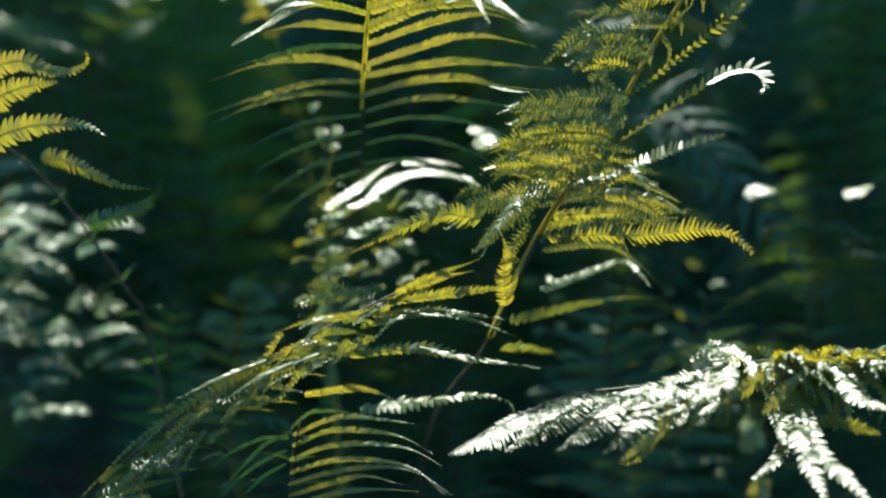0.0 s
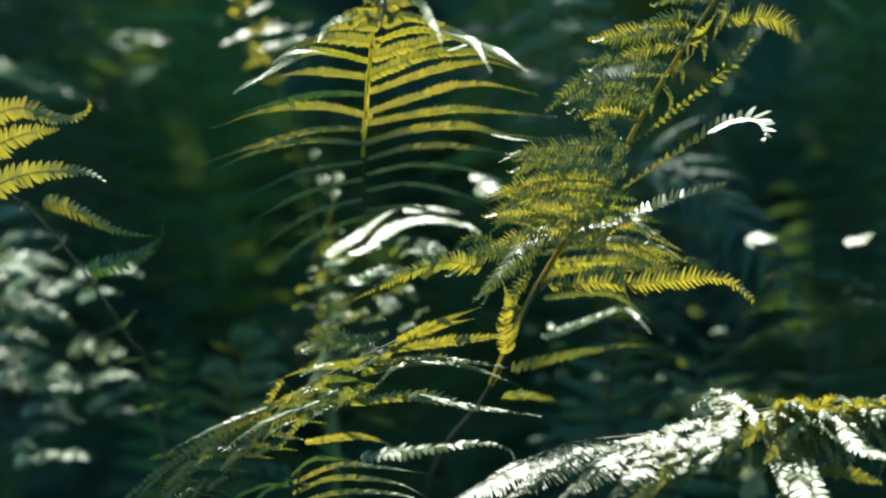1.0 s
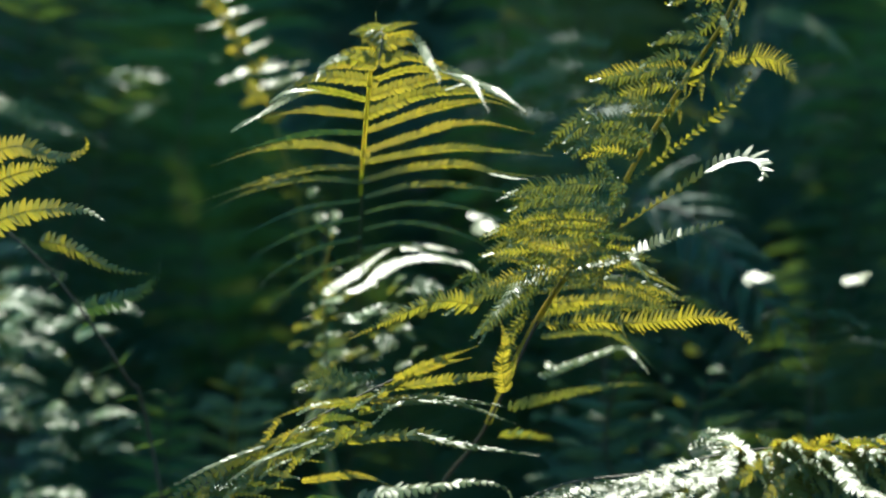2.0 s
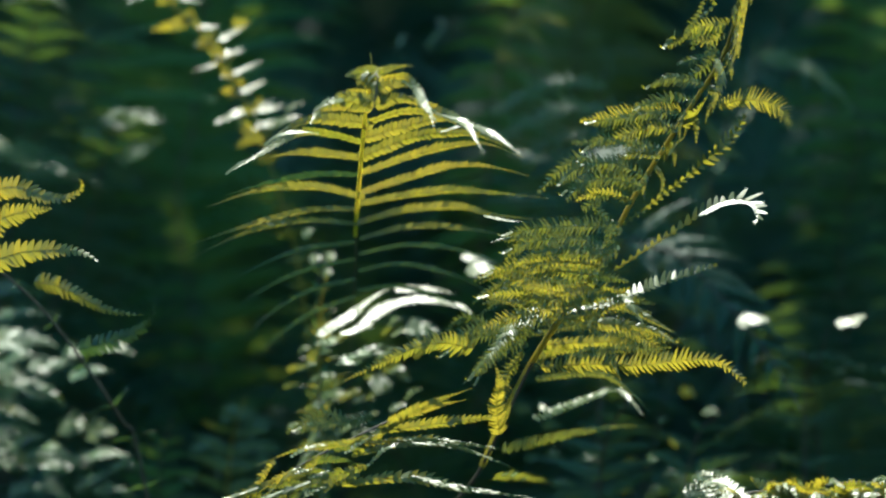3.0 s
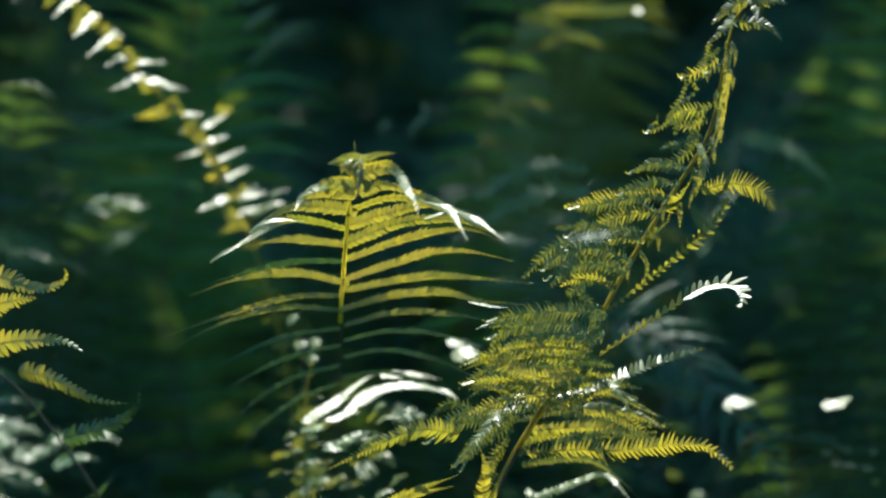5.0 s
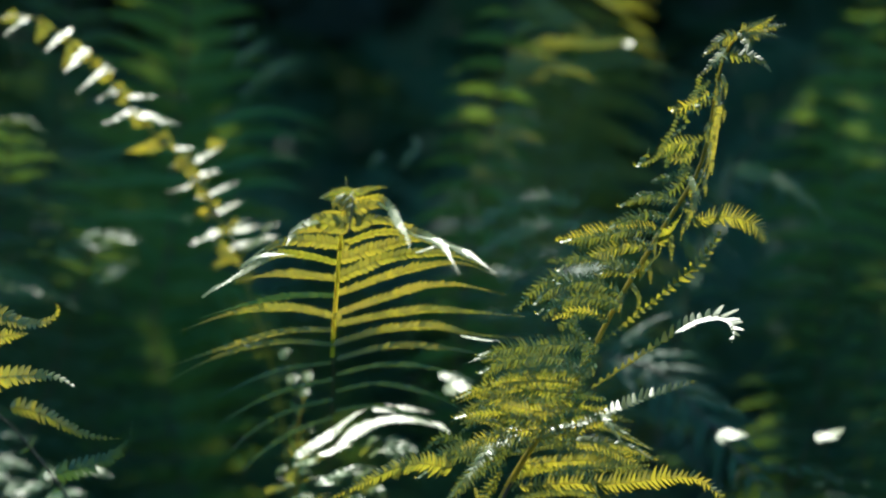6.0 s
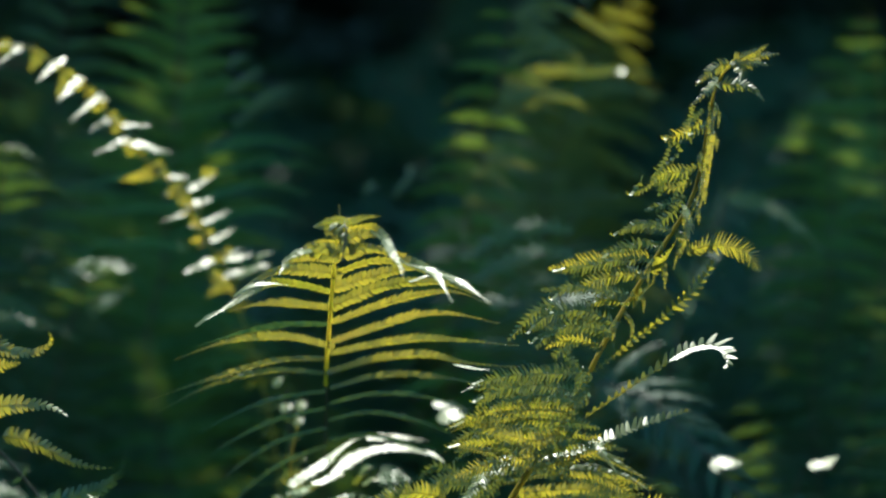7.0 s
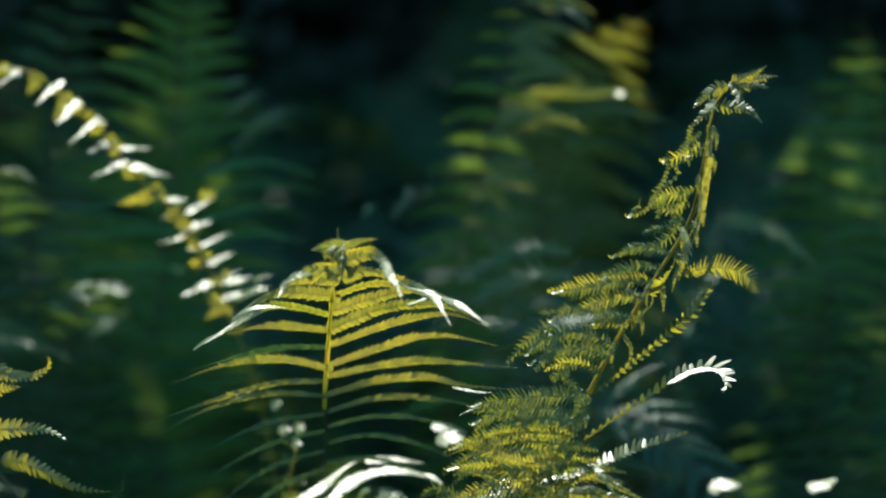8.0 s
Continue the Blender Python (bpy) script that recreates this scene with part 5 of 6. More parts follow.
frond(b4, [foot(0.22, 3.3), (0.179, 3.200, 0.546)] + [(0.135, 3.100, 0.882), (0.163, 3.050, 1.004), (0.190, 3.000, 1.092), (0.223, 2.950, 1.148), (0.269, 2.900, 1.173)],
      (0.1, -1, 0.0), (0.2, -0.95, 0.0), start=0.3, pairs=30, reach=0.17, droop=0.9, wild=0.12, seed=17, lobes=14, ratio=0.15, coarse=True, mat=FERN_PART_SHADE, fan=0.2, fan_tip=0.4, sharp=2.6, flat=0.1, across=(-1, 0, -0.1), fill=0.5, stalk_mat=STALK_DARK)
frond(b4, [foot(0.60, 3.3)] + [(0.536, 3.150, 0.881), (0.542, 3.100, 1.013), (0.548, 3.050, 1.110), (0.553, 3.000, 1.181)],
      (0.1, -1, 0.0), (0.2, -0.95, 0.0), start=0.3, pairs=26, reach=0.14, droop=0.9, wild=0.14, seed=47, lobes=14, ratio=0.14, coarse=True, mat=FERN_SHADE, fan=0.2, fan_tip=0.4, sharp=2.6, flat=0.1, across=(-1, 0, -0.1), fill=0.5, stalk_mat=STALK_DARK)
b5 = plant_at("fern with upper faces pale from the sky")
t5 = frond(b5, [foot(0.1, 2.7)] + [(0.109, 2.500, 0.720), (0.120, 2.400, 0.813), (0.126, 2.360, 0.862), (0.130, 2.320, 0.898)],
      (0, -0.6, 0.8), (0, -0.6, 0.8), start=0.45, pairs=18, reach=0.11, droop=0.6, wild=0.16, seed=18, lobes=12, ratio=0.14, coarse=True, mat=FERN_DEEP_SHADE, flat=0.5, toward=(0, -0.65, 0.7), sharp=2.4, fan=0.0, fan_tip=0.2, stalk_mat=STALK_DARK)
for k, pts in enumerate(([(0.130, 2.320, 0.882), (0.090, 2.320, 0.886), (0.050, 2.320, 0.873), (0.015, 2.320, 0.852)], [(0.130, 2.300, 0.858), (0.095, 2.300, 0.863), (0.055, 2.300, 0.849), (0.027, 2.300, 0.830)], [(0.127, 2.320, 0.829), (0.096, 2.320, 0.832), (0.067, 2.320, 0.820), (0.049, 2.320, 0.800)], [(0.123, 2.300, 0.803), (0.100, 2.300, 0.802), (0.084, 2.300, 0.793)])):
    lone_pinna(t5, pts, (0.02, -0.62, 0.78), (-0.05, -0.58, 0.81), 0.021, 13, 780 + k, FERN_PART_SHADE, cup=0.0, fill=0.26, calm=1.2, form="comb")
b6 = plant_at("pale fern fronds lying over one another in sun")
t6 = frond(b6, [foot(-0.6, 2.5)] + [(-0.528, 2.300, 0.428), (-0.509, 2.250, 0.520), (-0.485, 2.200, 0.603), (-0.459, 2.160, 0.653)], (0, -0.4, 0.9), (0, -0.4, 0.9), start=0.3, pairs=16, reach=0.10, right=0.0, droop=0.3, wild=0.2, seed=70, lobes=14, ratio=0.12, coarse=True, sharp=2.4, mat=FERN_PART_SHADE)
PALE = ((0.0150, [(-0.489, 2.220, 0.621), (-0.455, 2.220, 0.629), (-0.427, 2.220, 0.628), (-0.406, 2.220, 0.619)]), (0.0120, [(-0.445, 2.250, 0.595), (-0.422, 2.250, 0.597), (-0.396, 2.250, 0.603)]), (0.0150, [(-0.485, 2.200, 0.580), (-0.446, 2.200, 0.585), (-0.416, 2.200, 0.580), (-0.396, 2.200, 0.564)]), (0.0085, [(-0.479, 2.200, 0.613), (-0.468, 2.200, 0.615), (-0.460, 2.200, 0.612)]),
    (0.0115, [(-0.476, 2.200, 0.587), (-0.465, 2.200, 0.590), (-0.455, 2.200, 0.585)]), (0.0080, [(-0.463, 2.200, 0.568), (-0.454, 2.200, 0.564), (-0.444, 2.200, 0.553)]), (0.0130, [(-0.492, 2.200, 0.536), (-0.470, 2.200, 0.540), (-0.447, 2.200, 0.534)]), (0.0085, [(-0.453, 2.200, 0.539), (-0.444, 2.200, 0.541), (-0.435, 2.200, 0.536)]))
PALE_LOW = ((0.0170, [(-0.403, 2.200, 0.538), (-0.386, 2.200, 0.548), (-0.372, 2.200, 0.542)]), (0.0150, [(-0.376, 2.200, 0.533), (-0.361, 2.200, 0.542), (-0.346, 2.200, 0.539)]), (0.0140, [(-0.493, 2.200, 0.505), (-0.465, 2.200, 0.511), (-0.431, 2.200, 0.501)]), (0.0080, [(-0.444, 2.200, 0.518), (-0.438, 2.200, 0.510), (-0.431, 2.200, 0.500)]))
PALE_EDGE = (
    (0.0120, [(-0.428, 2.250, 0.491), (-0.407, 2.250, 0.498), (-0.378, 2.250, 0.496)]), (0.0100, [(-0.401, 2.280, 0.469), (-0.383, 2.280, 0.476), (-0.363, 2.280, 0.486)]), (0.0100, [(-0.491, 2.250, 0.545), (-0.457, 2.250, 0.549), (-0.429, 2.250, 0.538)]), (0.0090, [(-0.489, 2.300, 0.635), (-0.454, 2.300, 0.646), (-0.419, 2.300, 0.638)]),
    (0.0120, [(-0.522, 2.420, 0.812), (-0.486, 2.420, 0.795), (-0.444, 2.420, 0.781), (-0.420, 2.420, 0.774)]), (0.0110, [(-0.525, 2.420, 0.649), (-0.489, 2.420, 0.656), (-0.453, 2.420, 0.644)]))
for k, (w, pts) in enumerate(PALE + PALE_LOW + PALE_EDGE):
    # Pinnae that throw no sun are dimmed by the part-shade leaf colour.
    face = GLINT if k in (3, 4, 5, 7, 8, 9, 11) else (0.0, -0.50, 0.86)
    lone_pinna(t6, pts, face, face, w * 1.25, 14, 790 + k, FERN if k in (3, 4, 5, 7, 8, 9, 11) else FERN_PART_SHADE, cup=0.0, fill=0.44, calm=1.6)
for k, pts in enumerate(([(-0.505, 2.500, 0.807), (-0.462, 2.500, 0.788), (-0.418, 2.500, 0.763), (-0.394, 2.500, 0.751)], [(-0.431, 2.500, 0.816), (-0.387, 2.500, 0.832), (-0.334, 2.500, 0.835)], [(-0.393, 2.500, 0.788), (-0.362, 2.500, 0.804), (-0.341, 2.500, 0.816)], [(-0.499, 2.500, 0.776), (-0.456, 2.500, 0.770), (-0.431, 2.500, 0.757)])):
    lone_pinna(t6, pts, (0.0, -0.6, 0.8), (0.0, -0.6, 0.8), 0.015, 14, 830 + k, FERN_PART_SHADE, cup=0.0, fill=0.42, calm=1.6)
for k in range(34):
    a = np.array([(-0.435, 2.220, 0.526)][0]) + np.array([rng_b.uniform(-0.06, 0.07), rng_b.uniform(-0.05, 0.08), rng_b.uniform(-0.12, 0.10)])
    run = rng_b.uniform(0.018, 0.050)
    b = a + np.array([run, -0.01, rng_b.normal(-0.002, 0.006)])
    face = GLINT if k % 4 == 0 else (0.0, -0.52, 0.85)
    lone_pinna(t6, [a, (a + b) / 2 + np.array([0, 0, 0.005]), b], face, face, rng_b.uniform(0.006, 0.013), 9, 1400 + k, FERN_PART_SHADE, cup=0.0, fill=0.5, calm=1.4)
b10 = plant_at("dim fern with soft pale pinnae in thin sun")
frond(b10, [foot(-0.2, 2.5), (-0.258, 2.399, 0.310), (-0.254, 2.339, 0.429), (-0.241, 2.279, 0.518), (-0.221, 2.219, 0.575)],
      (0, -0.6, 0.75), (0, -0.6, 0.75), start=0.3, pairs=16, reach=0.075, droop=0.4, wild=0.14, seed=61, lobes=12, ratio=0.14, coarse=True, mat=FERN_PART_SHADE, flat=0.5, toward=(-0.05, -0.4, 0.9), sharp=2.6, across=(-1, 0, 0))
frond(b10, [foot(-0.2, 2.5), (-0.316, 2.419, 0.279), (-0.328, 2.379, 0.401), (-0.320, 2.329, 0.484), (-0.302, 2.279, 0.541)],
      (0, -0.6, 0.75), (0, -0.6, 0.75), start=0.3, pairs=16, reach=0.07, droop=0.4, wild=0.14, seed=63, lobes=12, ratio=0.14, coarse=True, mat=FERN_SHADE, flat=0.5, toward=(-0.05, -0.4, 0.9), sharp=2.6, across=(-1, 0, 0), stalk_mat=STALK_DARK)
t10 = bpy.data.objects[[q.name for q in b10.children][0]]
for k in range(16):
    a = np.array([(-0.246, 2.350, 0.499)][0]) + np.array([rng_b.uniform(-0.055, 0.045), rng_b.uniform(-0.04, 0.06), rng_b.uniform(-0.045, 0.035)])
    b = a + np.array([rng_b.uniform(0.02, 0.045), -0.01, rng_b.normal(0.004, 0.006)])
    lone_pinna(t10, [a, (a + b) / 2 + np.array([0, 0, 0.003]), b], (0.0, -0.6, 0.8), (0.0, -0.5, 0.86), rng_b.uniform(0.005, 0.010), 9, 860 + k, FERN_PART_SHADE, cup=0.0, fill=0.6)
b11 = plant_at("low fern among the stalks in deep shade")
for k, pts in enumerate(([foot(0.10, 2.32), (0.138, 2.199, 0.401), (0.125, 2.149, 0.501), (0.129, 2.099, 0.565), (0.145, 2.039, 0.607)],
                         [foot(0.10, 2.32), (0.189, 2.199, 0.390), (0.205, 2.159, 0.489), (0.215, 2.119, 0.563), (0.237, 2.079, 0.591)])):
    frond(b11, pts, (0, -0.6, 0.75), (0, -0.6, 0.75), start=0.3, pairs=16, reach=0.085, droop=0.5, wild=0.2, seed=64 + k, lobes=12, ratio=0.13, coarse=True, mat=FERN_DEEP_SHADE, flat=0.5,
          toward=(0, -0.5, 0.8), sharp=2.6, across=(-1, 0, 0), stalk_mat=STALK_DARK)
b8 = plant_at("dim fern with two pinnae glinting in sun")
t8 = frond(b8, [foot(0.36, 2.3), (0.334, 2.250, 0.553), (0.337, 2.200, 0.617), (0.341, 2.160, 0.661)], (0, -0.5, 0.85), (0, -0.5, 0.85), start=0.5, pairs=8, reach=0.06, droop=0.5, wild=0.2, seed=23, lobes=12, ratio=0.14, coarse=True, mat=FERN_DEEP_SHADE)
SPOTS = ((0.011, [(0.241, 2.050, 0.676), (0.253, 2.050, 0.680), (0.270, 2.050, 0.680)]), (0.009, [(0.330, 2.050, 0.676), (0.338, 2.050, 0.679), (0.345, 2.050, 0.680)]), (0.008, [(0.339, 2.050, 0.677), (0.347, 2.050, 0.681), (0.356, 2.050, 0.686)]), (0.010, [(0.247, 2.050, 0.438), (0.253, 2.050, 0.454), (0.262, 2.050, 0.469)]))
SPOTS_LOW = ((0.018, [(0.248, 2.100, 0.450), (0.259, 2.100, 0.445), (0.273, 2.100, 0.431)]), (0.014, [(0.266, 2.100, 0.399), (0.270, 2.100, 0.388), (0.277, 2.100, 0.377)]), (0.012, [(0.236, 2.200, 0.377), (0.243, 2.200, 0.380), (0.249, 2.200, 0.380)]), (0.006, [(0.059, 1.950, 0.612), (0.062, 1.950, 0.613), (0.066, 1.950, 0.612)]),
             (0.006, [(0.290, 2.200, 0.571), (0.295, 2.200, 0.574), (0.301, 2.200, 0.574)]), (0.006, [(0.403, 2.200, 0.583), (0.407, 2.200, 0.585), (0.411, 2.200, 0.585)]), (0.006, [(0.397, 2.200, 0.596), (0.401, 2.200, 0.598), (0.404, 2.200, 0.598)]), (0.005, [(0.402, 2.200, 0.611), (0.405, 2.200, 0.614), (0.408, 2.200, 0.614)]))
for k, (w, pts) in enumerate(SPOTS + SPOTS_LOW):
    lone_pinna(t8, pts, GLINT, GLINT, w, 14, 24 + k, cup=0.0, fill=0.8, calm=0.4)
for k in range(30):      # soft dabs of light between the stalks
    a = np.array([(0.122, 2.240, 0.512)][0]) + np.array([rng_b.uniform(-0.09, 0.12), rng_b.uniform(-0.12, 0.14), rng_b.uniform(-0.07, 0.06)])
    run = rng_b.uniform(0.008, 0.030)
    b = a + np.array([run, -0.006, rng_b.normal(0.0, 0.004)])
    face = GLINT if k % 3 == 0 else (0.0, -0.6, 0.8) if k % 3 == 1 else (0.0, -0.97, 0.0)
    lone_pinna(t8, [a, (a + b) / 2 + np.array([0, 0, 0.003]), b], face, face, rng_b.uniform(0.003, 0.007), 8, 1500 + k, FERN_PART_SHADE, cup=0.0, fill=0.5, calm=1.2)
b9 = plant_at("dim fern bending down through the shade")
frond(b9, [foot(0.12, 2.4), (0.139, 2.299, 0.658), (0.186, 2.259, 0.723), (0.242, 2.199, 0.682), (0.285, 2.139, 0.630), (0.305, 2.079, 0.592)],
      (0, -0.5, 0.85), (0, -0.7, 0.7), start=0.45, pairs=20, reach=0.08, droop=0.5, wild=0.14, seed=27, lobes=14, ratio=0.13, coarse=True, sharp=2.2, fan=0.7, fan_tip=0.9, mat=FERN_DEEP_SHADE, skip=((0.0, 0.35, 0),))
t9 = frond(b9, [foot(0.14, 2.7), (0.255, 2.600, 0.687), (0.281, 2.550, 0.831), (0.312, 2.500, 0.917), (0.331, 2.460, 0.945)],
      (0, -0.5, 0.85), (0, -0.7, 0.7), start=0.45, pairs=14, reach=0.08, droop=0.9, wild=0.16, seed=28, lobes=14, ratio=0.12, coarse=True, sharp=2.2, mat=FERN_DEEP_SHADE)
lone_pinna(t9, [(0.312, 2.500, 0.917), (0.356, 2.460, 0.902), (0.378, 2.430, 0.884), (0.398, 2.400, 0.859)], (0, -0.92, 0.35), (0, -0.86, 0.5), 0.011, 16, 29, FERN_PART_SHADE, cup=0.0, fill=0.6)
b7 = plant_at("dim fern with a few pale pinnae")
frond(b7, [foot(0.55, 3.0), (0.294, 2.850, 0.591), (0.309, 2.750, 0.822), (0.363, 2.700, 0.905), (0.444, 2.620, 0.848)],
      (0, -0.4, 0.9), (0, -0.4, 0.9), start=0.35, pairs=22, reach=0.11, droop=0.6, wild=0.2, seed=19, lobes=12, ratio=0.14, coarse=True, mat=FERN_DEEP_SHADE, sharp=2.4)
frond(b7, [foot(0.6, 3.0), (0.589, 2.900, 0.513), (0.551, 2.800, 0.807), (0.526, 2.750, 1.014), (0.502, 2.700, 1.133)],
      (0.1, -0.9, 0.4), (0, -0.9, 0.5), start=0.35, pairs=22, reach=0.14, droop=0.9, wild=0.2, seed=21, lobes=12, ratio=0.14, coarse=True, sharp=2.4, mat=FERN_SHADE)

# dim fronds that stand between the sunlit ones and the thicket, shade put into their leaf colour
MID = ((-0.44, 2.68, 0.80, -0.05), (-0.14, 2.74, 0.70, -0.05), (-0.12, 2.50, 0.62, 0.06), (0.02, 2.52, 0.68, 0.08),
       (0.36, 2.30, 0.62, -0.05), (0.50, 2.36, 0.72, 0.05), (0.50, 2.62, 0.94, 0.03), (-0.52, 2.56, 0.95, 0.07), (-0.05, 2.32, 0.54, -0.07))
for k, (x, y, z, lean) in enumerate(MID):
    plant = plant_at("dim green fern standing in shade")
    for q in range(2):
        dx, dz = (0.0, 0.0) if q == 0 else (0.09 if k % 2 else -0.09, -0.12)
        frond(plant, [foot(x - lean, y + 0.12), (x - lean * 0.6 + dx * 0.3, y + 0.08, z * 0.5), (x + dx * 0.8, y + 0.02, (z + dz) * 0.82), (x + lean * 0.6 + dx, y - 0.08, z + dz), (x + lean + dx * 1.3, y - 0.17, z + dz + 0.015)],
              (0, -1, 0.2), (0, -0.8, 0.6), start=0.34, pairs=24, reach=0.125, droop=0.8, wild=0.12, seed=200 + 2 * k + q, lobes=14, ratio=0.13, coarse=True, mat=FERN_DEEP_SHADE,
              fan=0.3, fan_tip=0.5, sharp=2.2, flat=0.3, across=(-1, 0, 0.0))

# ---- fern thickets ----
def whole_frond(name, length, arch, pairs, reach, seed, mat):
    """One frond along +x, rising and bowing over: a single mesh for ferns too far off to pick apart."""
    rng = np.random.default_rng(seed)
    s = np.linspace(0, 1, 40)
    el = radians(78) - arch * s ** 1.4
    d = np.stack([np.cos(el), 0.12 * np.sin(3 * s + seed), np.sin(el)], 1)
    c = np.vstack([[0, 0, 0], np.cumsum(d[:-1] / 39 * length, axis=0)])
    v, f = tube(c, 0.004 * length, 0.0008, 4)
    vs, fs = [v], list(f)
    count = len(v)
    t = tangents(c)
    for i in range(pairs):
        u = (i + 0.3) / pairs
        k = (0.22 + 0.78 * u) * 39
        p = np.array([np.interp(k, np.arange(40), c[:, a]) for a in range(3)])
        tt = t[int(k)]
        nn = unit(np.cross(tt, [0, 1, 0]) * -1)
        if nn[2] < 0 and tt[0] > 0:
            nn = -nn
        long = reach * blade_profile(u, 0.5, 0.3, 2.0)
        for side in (-1, 1):
            q = np.linspace(0, 1, 8)[:, None]
            a = 0.2 + 0.6 * u
            go = unit(np.array([0, side * 1.0, 0]) * math.cos(a) + tt * math.sin(a) + nn * rng.normal(0, 0.12))
            drop = rng.uniform(0.15, 0.45)
            pc = p + go * q * long + np.array([0, 0, -1]) * (q ** 2) * long * drop
            vv, ff = pinna_shape(pc, np.repeat((nn + rng.normal(0, 0.15, 3))[None], 8, 0), long * 0.12, 11, rng, coarse=True)
            vs.append(vv)
            fs += [tuple(x + count for x in face) for face in ff]
            count += len(vv)
    me = mesh_of(name, np.vstack(vs), fs, mat)
    me.materials.append(STALK)
    return me


# The thicket's leaf colour already holds the shade it stands in.
FAR_FRONDS = [whole_frond("frond", 1.0, radians(a), 24, r, k, FERN_DEEP_SHADE) for k, (a, r) in enumerate(((95, 0.17), (120, 0.16), (70, 0.18), (140, 0.15)))]


def thicket_fern(x, y, size, fronds, rng, label, dip=0.0):
    plant = tagged(new("fern"), label, "fern", "ferns of the thicket")
    plant.location = (x, y, ground_height(x, y) - 0.01)
    a0 = rng.uniform(0, 6.28)
    for k in range(fronds):
        yaw = a0 + k * 6.283 / fronds + rng.normal(0, 0.2)
        sc = size * rng.uniform(0.8, 1.15)
        m = Matrix.Rotation(yaw, 4, "Z") @ Matrix.Rotation(rng.normal(dip, 0.12), 4, "Y") @ Matrix.Rotation(rng.normal(0, 0.2), 4, "X") @ Matrix.Diagonal((sc, sc, sc, 1))
        part("frond", FAR_FRONDS[int(rng.integers(4))], plant, m)
    return plant


rng = np.random.default_rng(21)
for row, (y0, y1, size, count) in enumerate(((2.55, 2.9, 0.60, 9), (3.0, 3.6, 0.85, 11), (3.7, 4.5, 1.0, 12), (4.6, 5.6, 1.1, 13), (5.8, 7.2, 1.2, 13))):
    for k in range(count):
        y = rng.uniform(y0, y1)
        half = 0.22 * y + 0.35
        x = -half + 2 * half * (k + rng.uniform(0.2, 0.8)) / count
        thicket_fern(x, y, size * rng.uniform(0.85, 1.15), 8, rng, "dark green fern in the shade of the thicket")
for k in range(9):
    x = -0.7 + 1.4 * (k + rng.uniform(0.2, 0.8)) / 9
    thicket_fern(x, rng.uniform(2.15, 2.45), rng.uniform(0.38, 0.5), 8, rng, "low dark fern among taller stalks")


# ---- unseen trees added round the ferns to shade them ----
def leaves(points, size, rng, flat=0.5):
    """Many small folded leaves at the points: vertices and faces."""
    n = len(points)
    a = unit(rng.normal(0, 1, (n, 3)) * np.array([1, 1, 0.35]))
    nn = unit(rng.normal(0, flat, (n, 3)) + np.array([0, 0, 1]))
    b = unit(np.cross(nn, a))
    nn = np.cross(a, b)
    s = np.reshape(size, (-1, 1)) * rng.uniform(0.6, 1.3, (n, 1))
    p = np.asarray(points)
    v = np.stack([p, p + a * s * 0.45 + b * s * 0.32 + nn * s * 0.08, p + a * s, p + a * s * 0.45 - b * s * 0.32 + nn * s * 0.08], 1).reshape(-1, 3)
    f = []
    for i in range(n):
        f += [(4 * i, 4 * i + 1, 4 * i + 2), (4 * i, 4 * i + 2, 4 * i + 3)]
    return v, f


TRUNKS = [(-2.6, 6.4, 0.16), (2.4, 7.6, 0.19), (-4.2, 1.2, 0.2), (3.6, 1.8, 0.17), (-2.0, -3.5, 0.2), (2.8, -3.0, 0.18), (-3.4, 10.5, 0.22), (3.2, 12.0, 0.2), (-5.0, 9.0, 0.2), (5.2, 10.0, 0.2)]
rng = np.random.default_rng(4)
# Gaps placed in the added crowns, each set where sun should land.
OPENINGS = ((0.05, 1.65, 0.90, 0.255), (0.20, 1.73, 0.42, 0.22), (-0.45, 2.36, 0.14, 0.12), (-0.42, 2.02, 0.12, 0.12), (-0.08, 2.05, 0.25, 0.13), (-0.23, 2.22, 0.10, 0.08), (-0.08, 2.20, 0.11, 0.07),
            (-0.30, 2.11, 0.17, 0.14), (0.36, 2.19, 0.18, 0.10), (0.21, 2.44, 0.15, 0.11), (0.06, 2.285, 0.055, 0.035), (0.24, 2.82, 0.18, 0.08), (-0.15, 2.60, 0.045, 0.04))


def canopy(count, xr, yr, zr):
    """Leaf places in an unseen crown layer: clumped, thinner over the gaps placed to let sun onto chosen ferns."""
    pts = np.stack([rng.uniform(*xr, count), rng.uniform(*yr, count), rng.uniform(*zr, count)], 1)
    keep = []
    for p in pts:
        clump = noise.noise(Vector(p * 1.5)) + 0.5 * noise.noise(Vector(p * 5.0))
        # where the sun's ray through this leaf comes down to fern height
        lx, ly = p[0] - (p[2] - 0.85) * TO_SUN.x / TO_SUN.z, p[1] - (p[2] - 0.85) * TO_SUN.y / TO_SUN.z
        gap = max(math.exp(-(((lx - x) / rx) ** 2 + ((ly - y) / ry) ** 2) ** 2) for x, y, rx, ry in OPENINGS)
        edge = 0.7 * noise.noise(Vector((p[0] * 0.9, p[1] * 0.9, 3.0)))
        sky_gap = -1.5 < p[1] + edge < 6.5 and 1.5 < abs(p[0]) + edge < 5.0      # uneven holes cut on either side to let sky light in
        keep.append(clump > -0.85 + 3.5 * gap and not sky_gap)
    return pts[np.array(keep)]


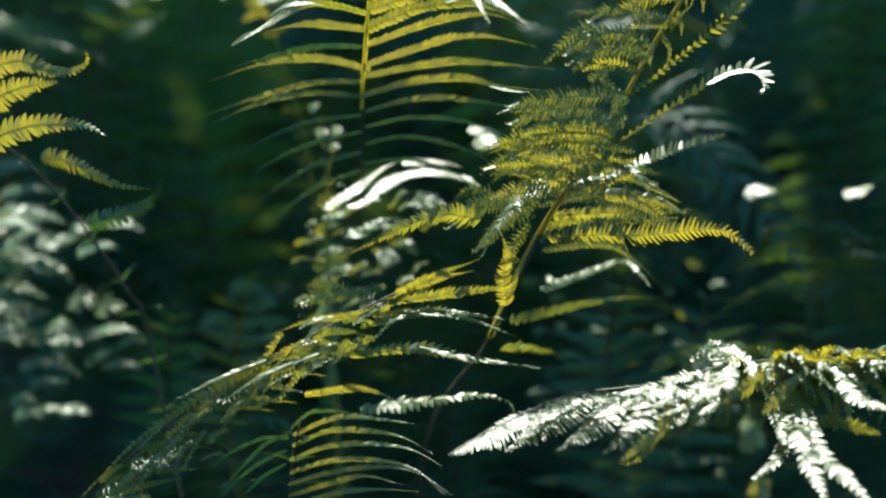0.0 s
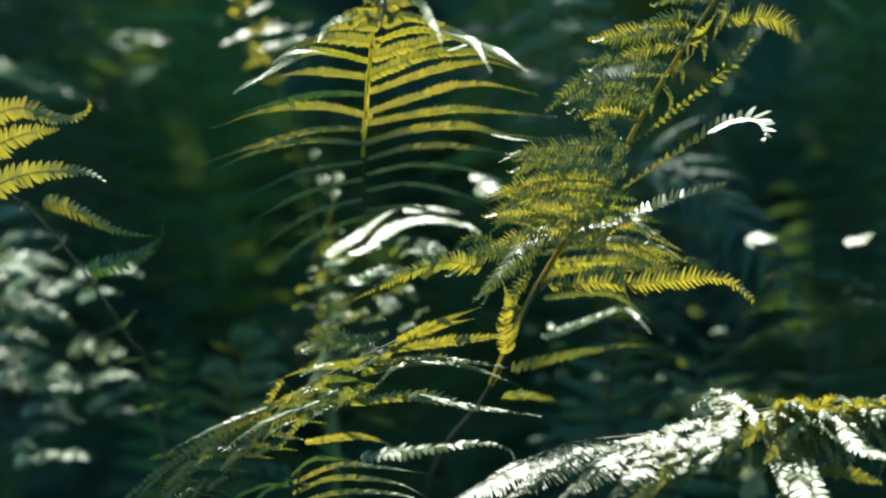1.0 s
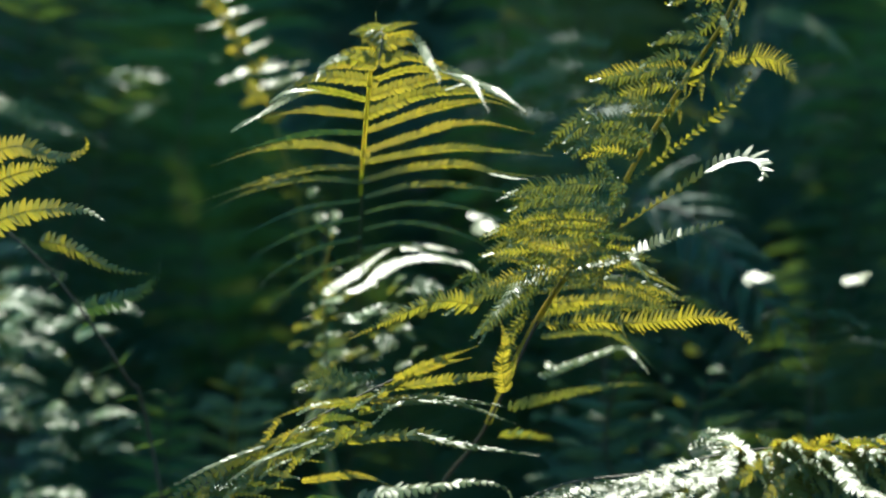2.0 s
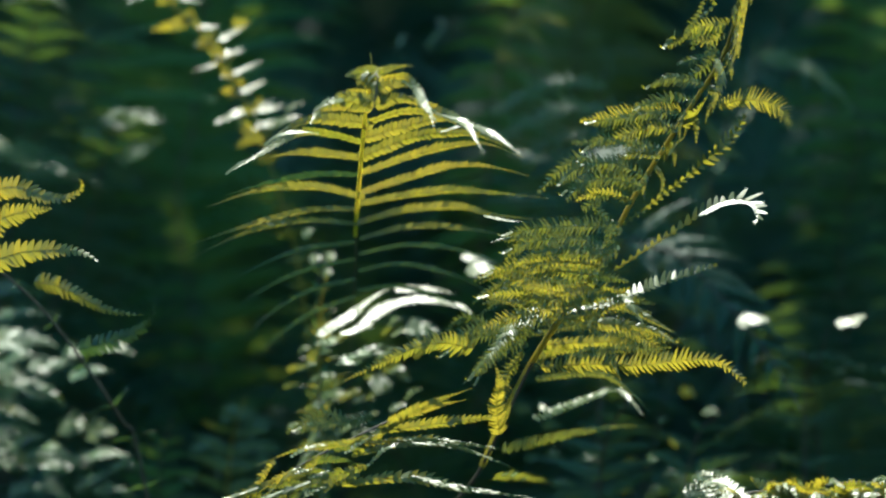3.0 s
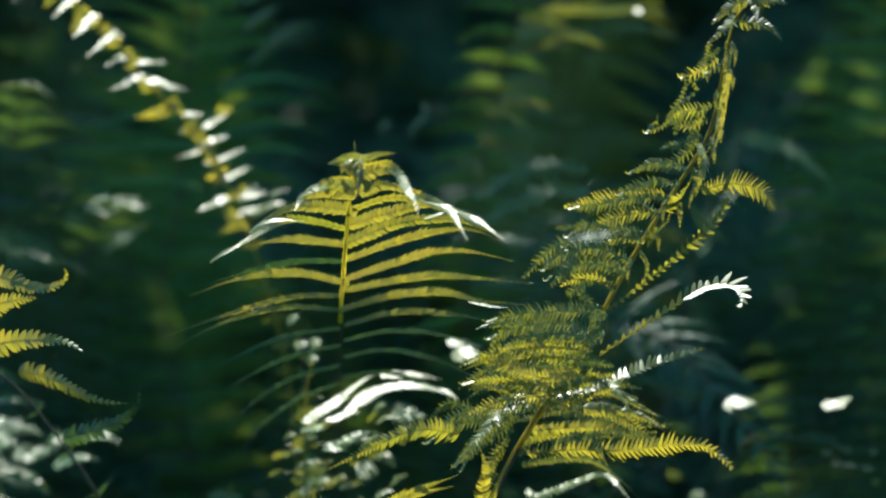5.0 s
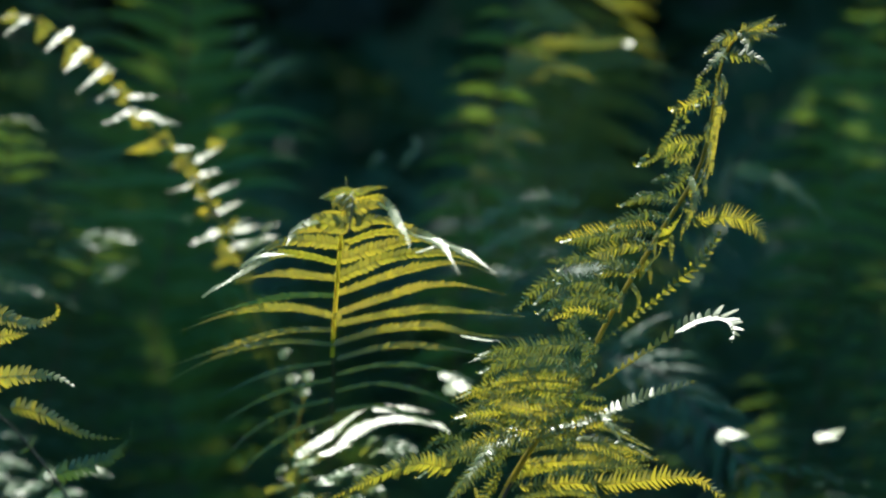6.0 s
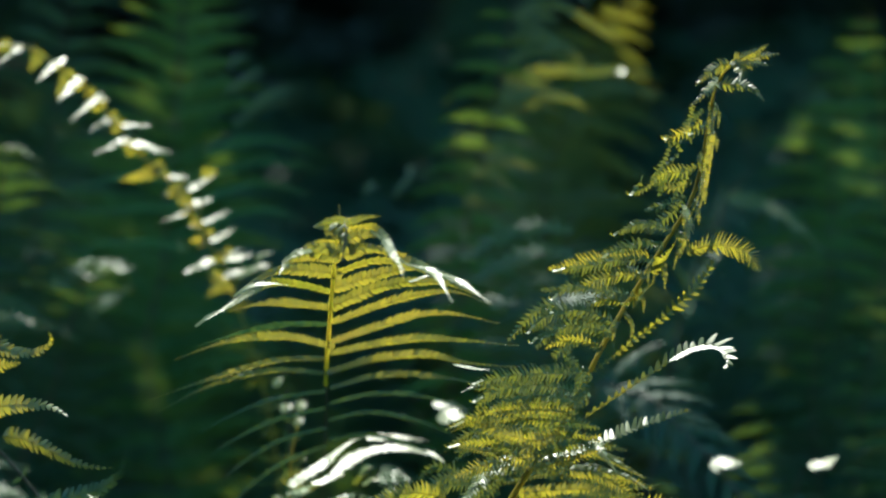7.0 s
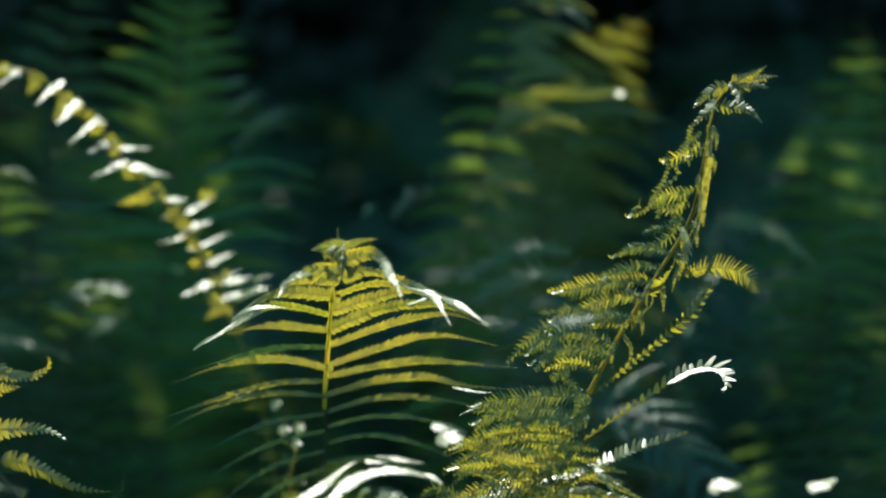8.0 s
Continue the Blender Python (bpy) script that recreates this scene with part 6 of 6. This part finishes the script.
wide = canopy(90000, (-8, 8), (-7, 19), (3.4, 5.6))
near = canopy(60000, (-2.6, 2.4), (2.4, 11.0), (3.2, 4.4))
spread = np.vstack([wide, near])
sizes = np.concatenate([np.full(len(wide), 0.16), np.full(len(near), 0.09)])
owner = np.argmin([(spread[:, 0] - x) ** 2 + (spread[:, 1] - y) ** 2 for x, y, r in TRUNKS], axis=0)
for k, (x, y, r) in enumerate(TRUNKS):
    tree = tagged(new("tree"), "unseen broad-leaved forest tree added to shade the ferns", "tree", "trees round the ferns")
    z0 = ground_height(x, y) - 0.05
    tree.location = (x, y, z0)
    c, _ = smooth_curve([(0, 0, 0), (0.05, 0.03, 1.5), (-0.04, 0.05, 3.5), (0.02, -0.02, 6.0)], 16)
    v, f = tube(c, r, r * 0.3, 12)
    part("trunk", mesh_of("trunk", v, f, BARK), tree)
    own = spread[owner == k]
    for q in range(6):
        e = own[int(rng.integers(len(own)))] - np.array([x, y, z0]) if len(own) else np.array([1, 0, 4])
        c, _ = smooth_curve([(0, 0, 2.2 + 0.3 * q), tuple(e * np.array([0.4, 0.4, 0.0]) + np.array([0, 0, 3.2 + 0.15 * q])), tuple(e)], 10)
        v, f = tube(c, r * 0.3, 0.008, 6)
        part("limb", mesh_of("limb", v, f, BARK), tree)
    if len(own):
        v, f = leaves(own - np.array([x, y, z0]), sizes[owner == k], rng)
        tagged(part("crown", mesh_of("crown", v, f, TREE_LEAF), tree), kind="stuff")

# far undergrowth that closes the view
rng = np.random.default_rng(9)
N = 110000
pts = np.stack([rng.uniform(-4.2, 4.2, N), rng.uniform(7.6, 14.5, N), rng.uniform(0, 1, N) ** 1.5 * 3.2], 1)
pts = pts[[noise.noise(Vector(p * 1.1)) > -0.25 for p in pts]]
pts[:, 2] += [ground_height(p[0], p[1]) for p in pts]
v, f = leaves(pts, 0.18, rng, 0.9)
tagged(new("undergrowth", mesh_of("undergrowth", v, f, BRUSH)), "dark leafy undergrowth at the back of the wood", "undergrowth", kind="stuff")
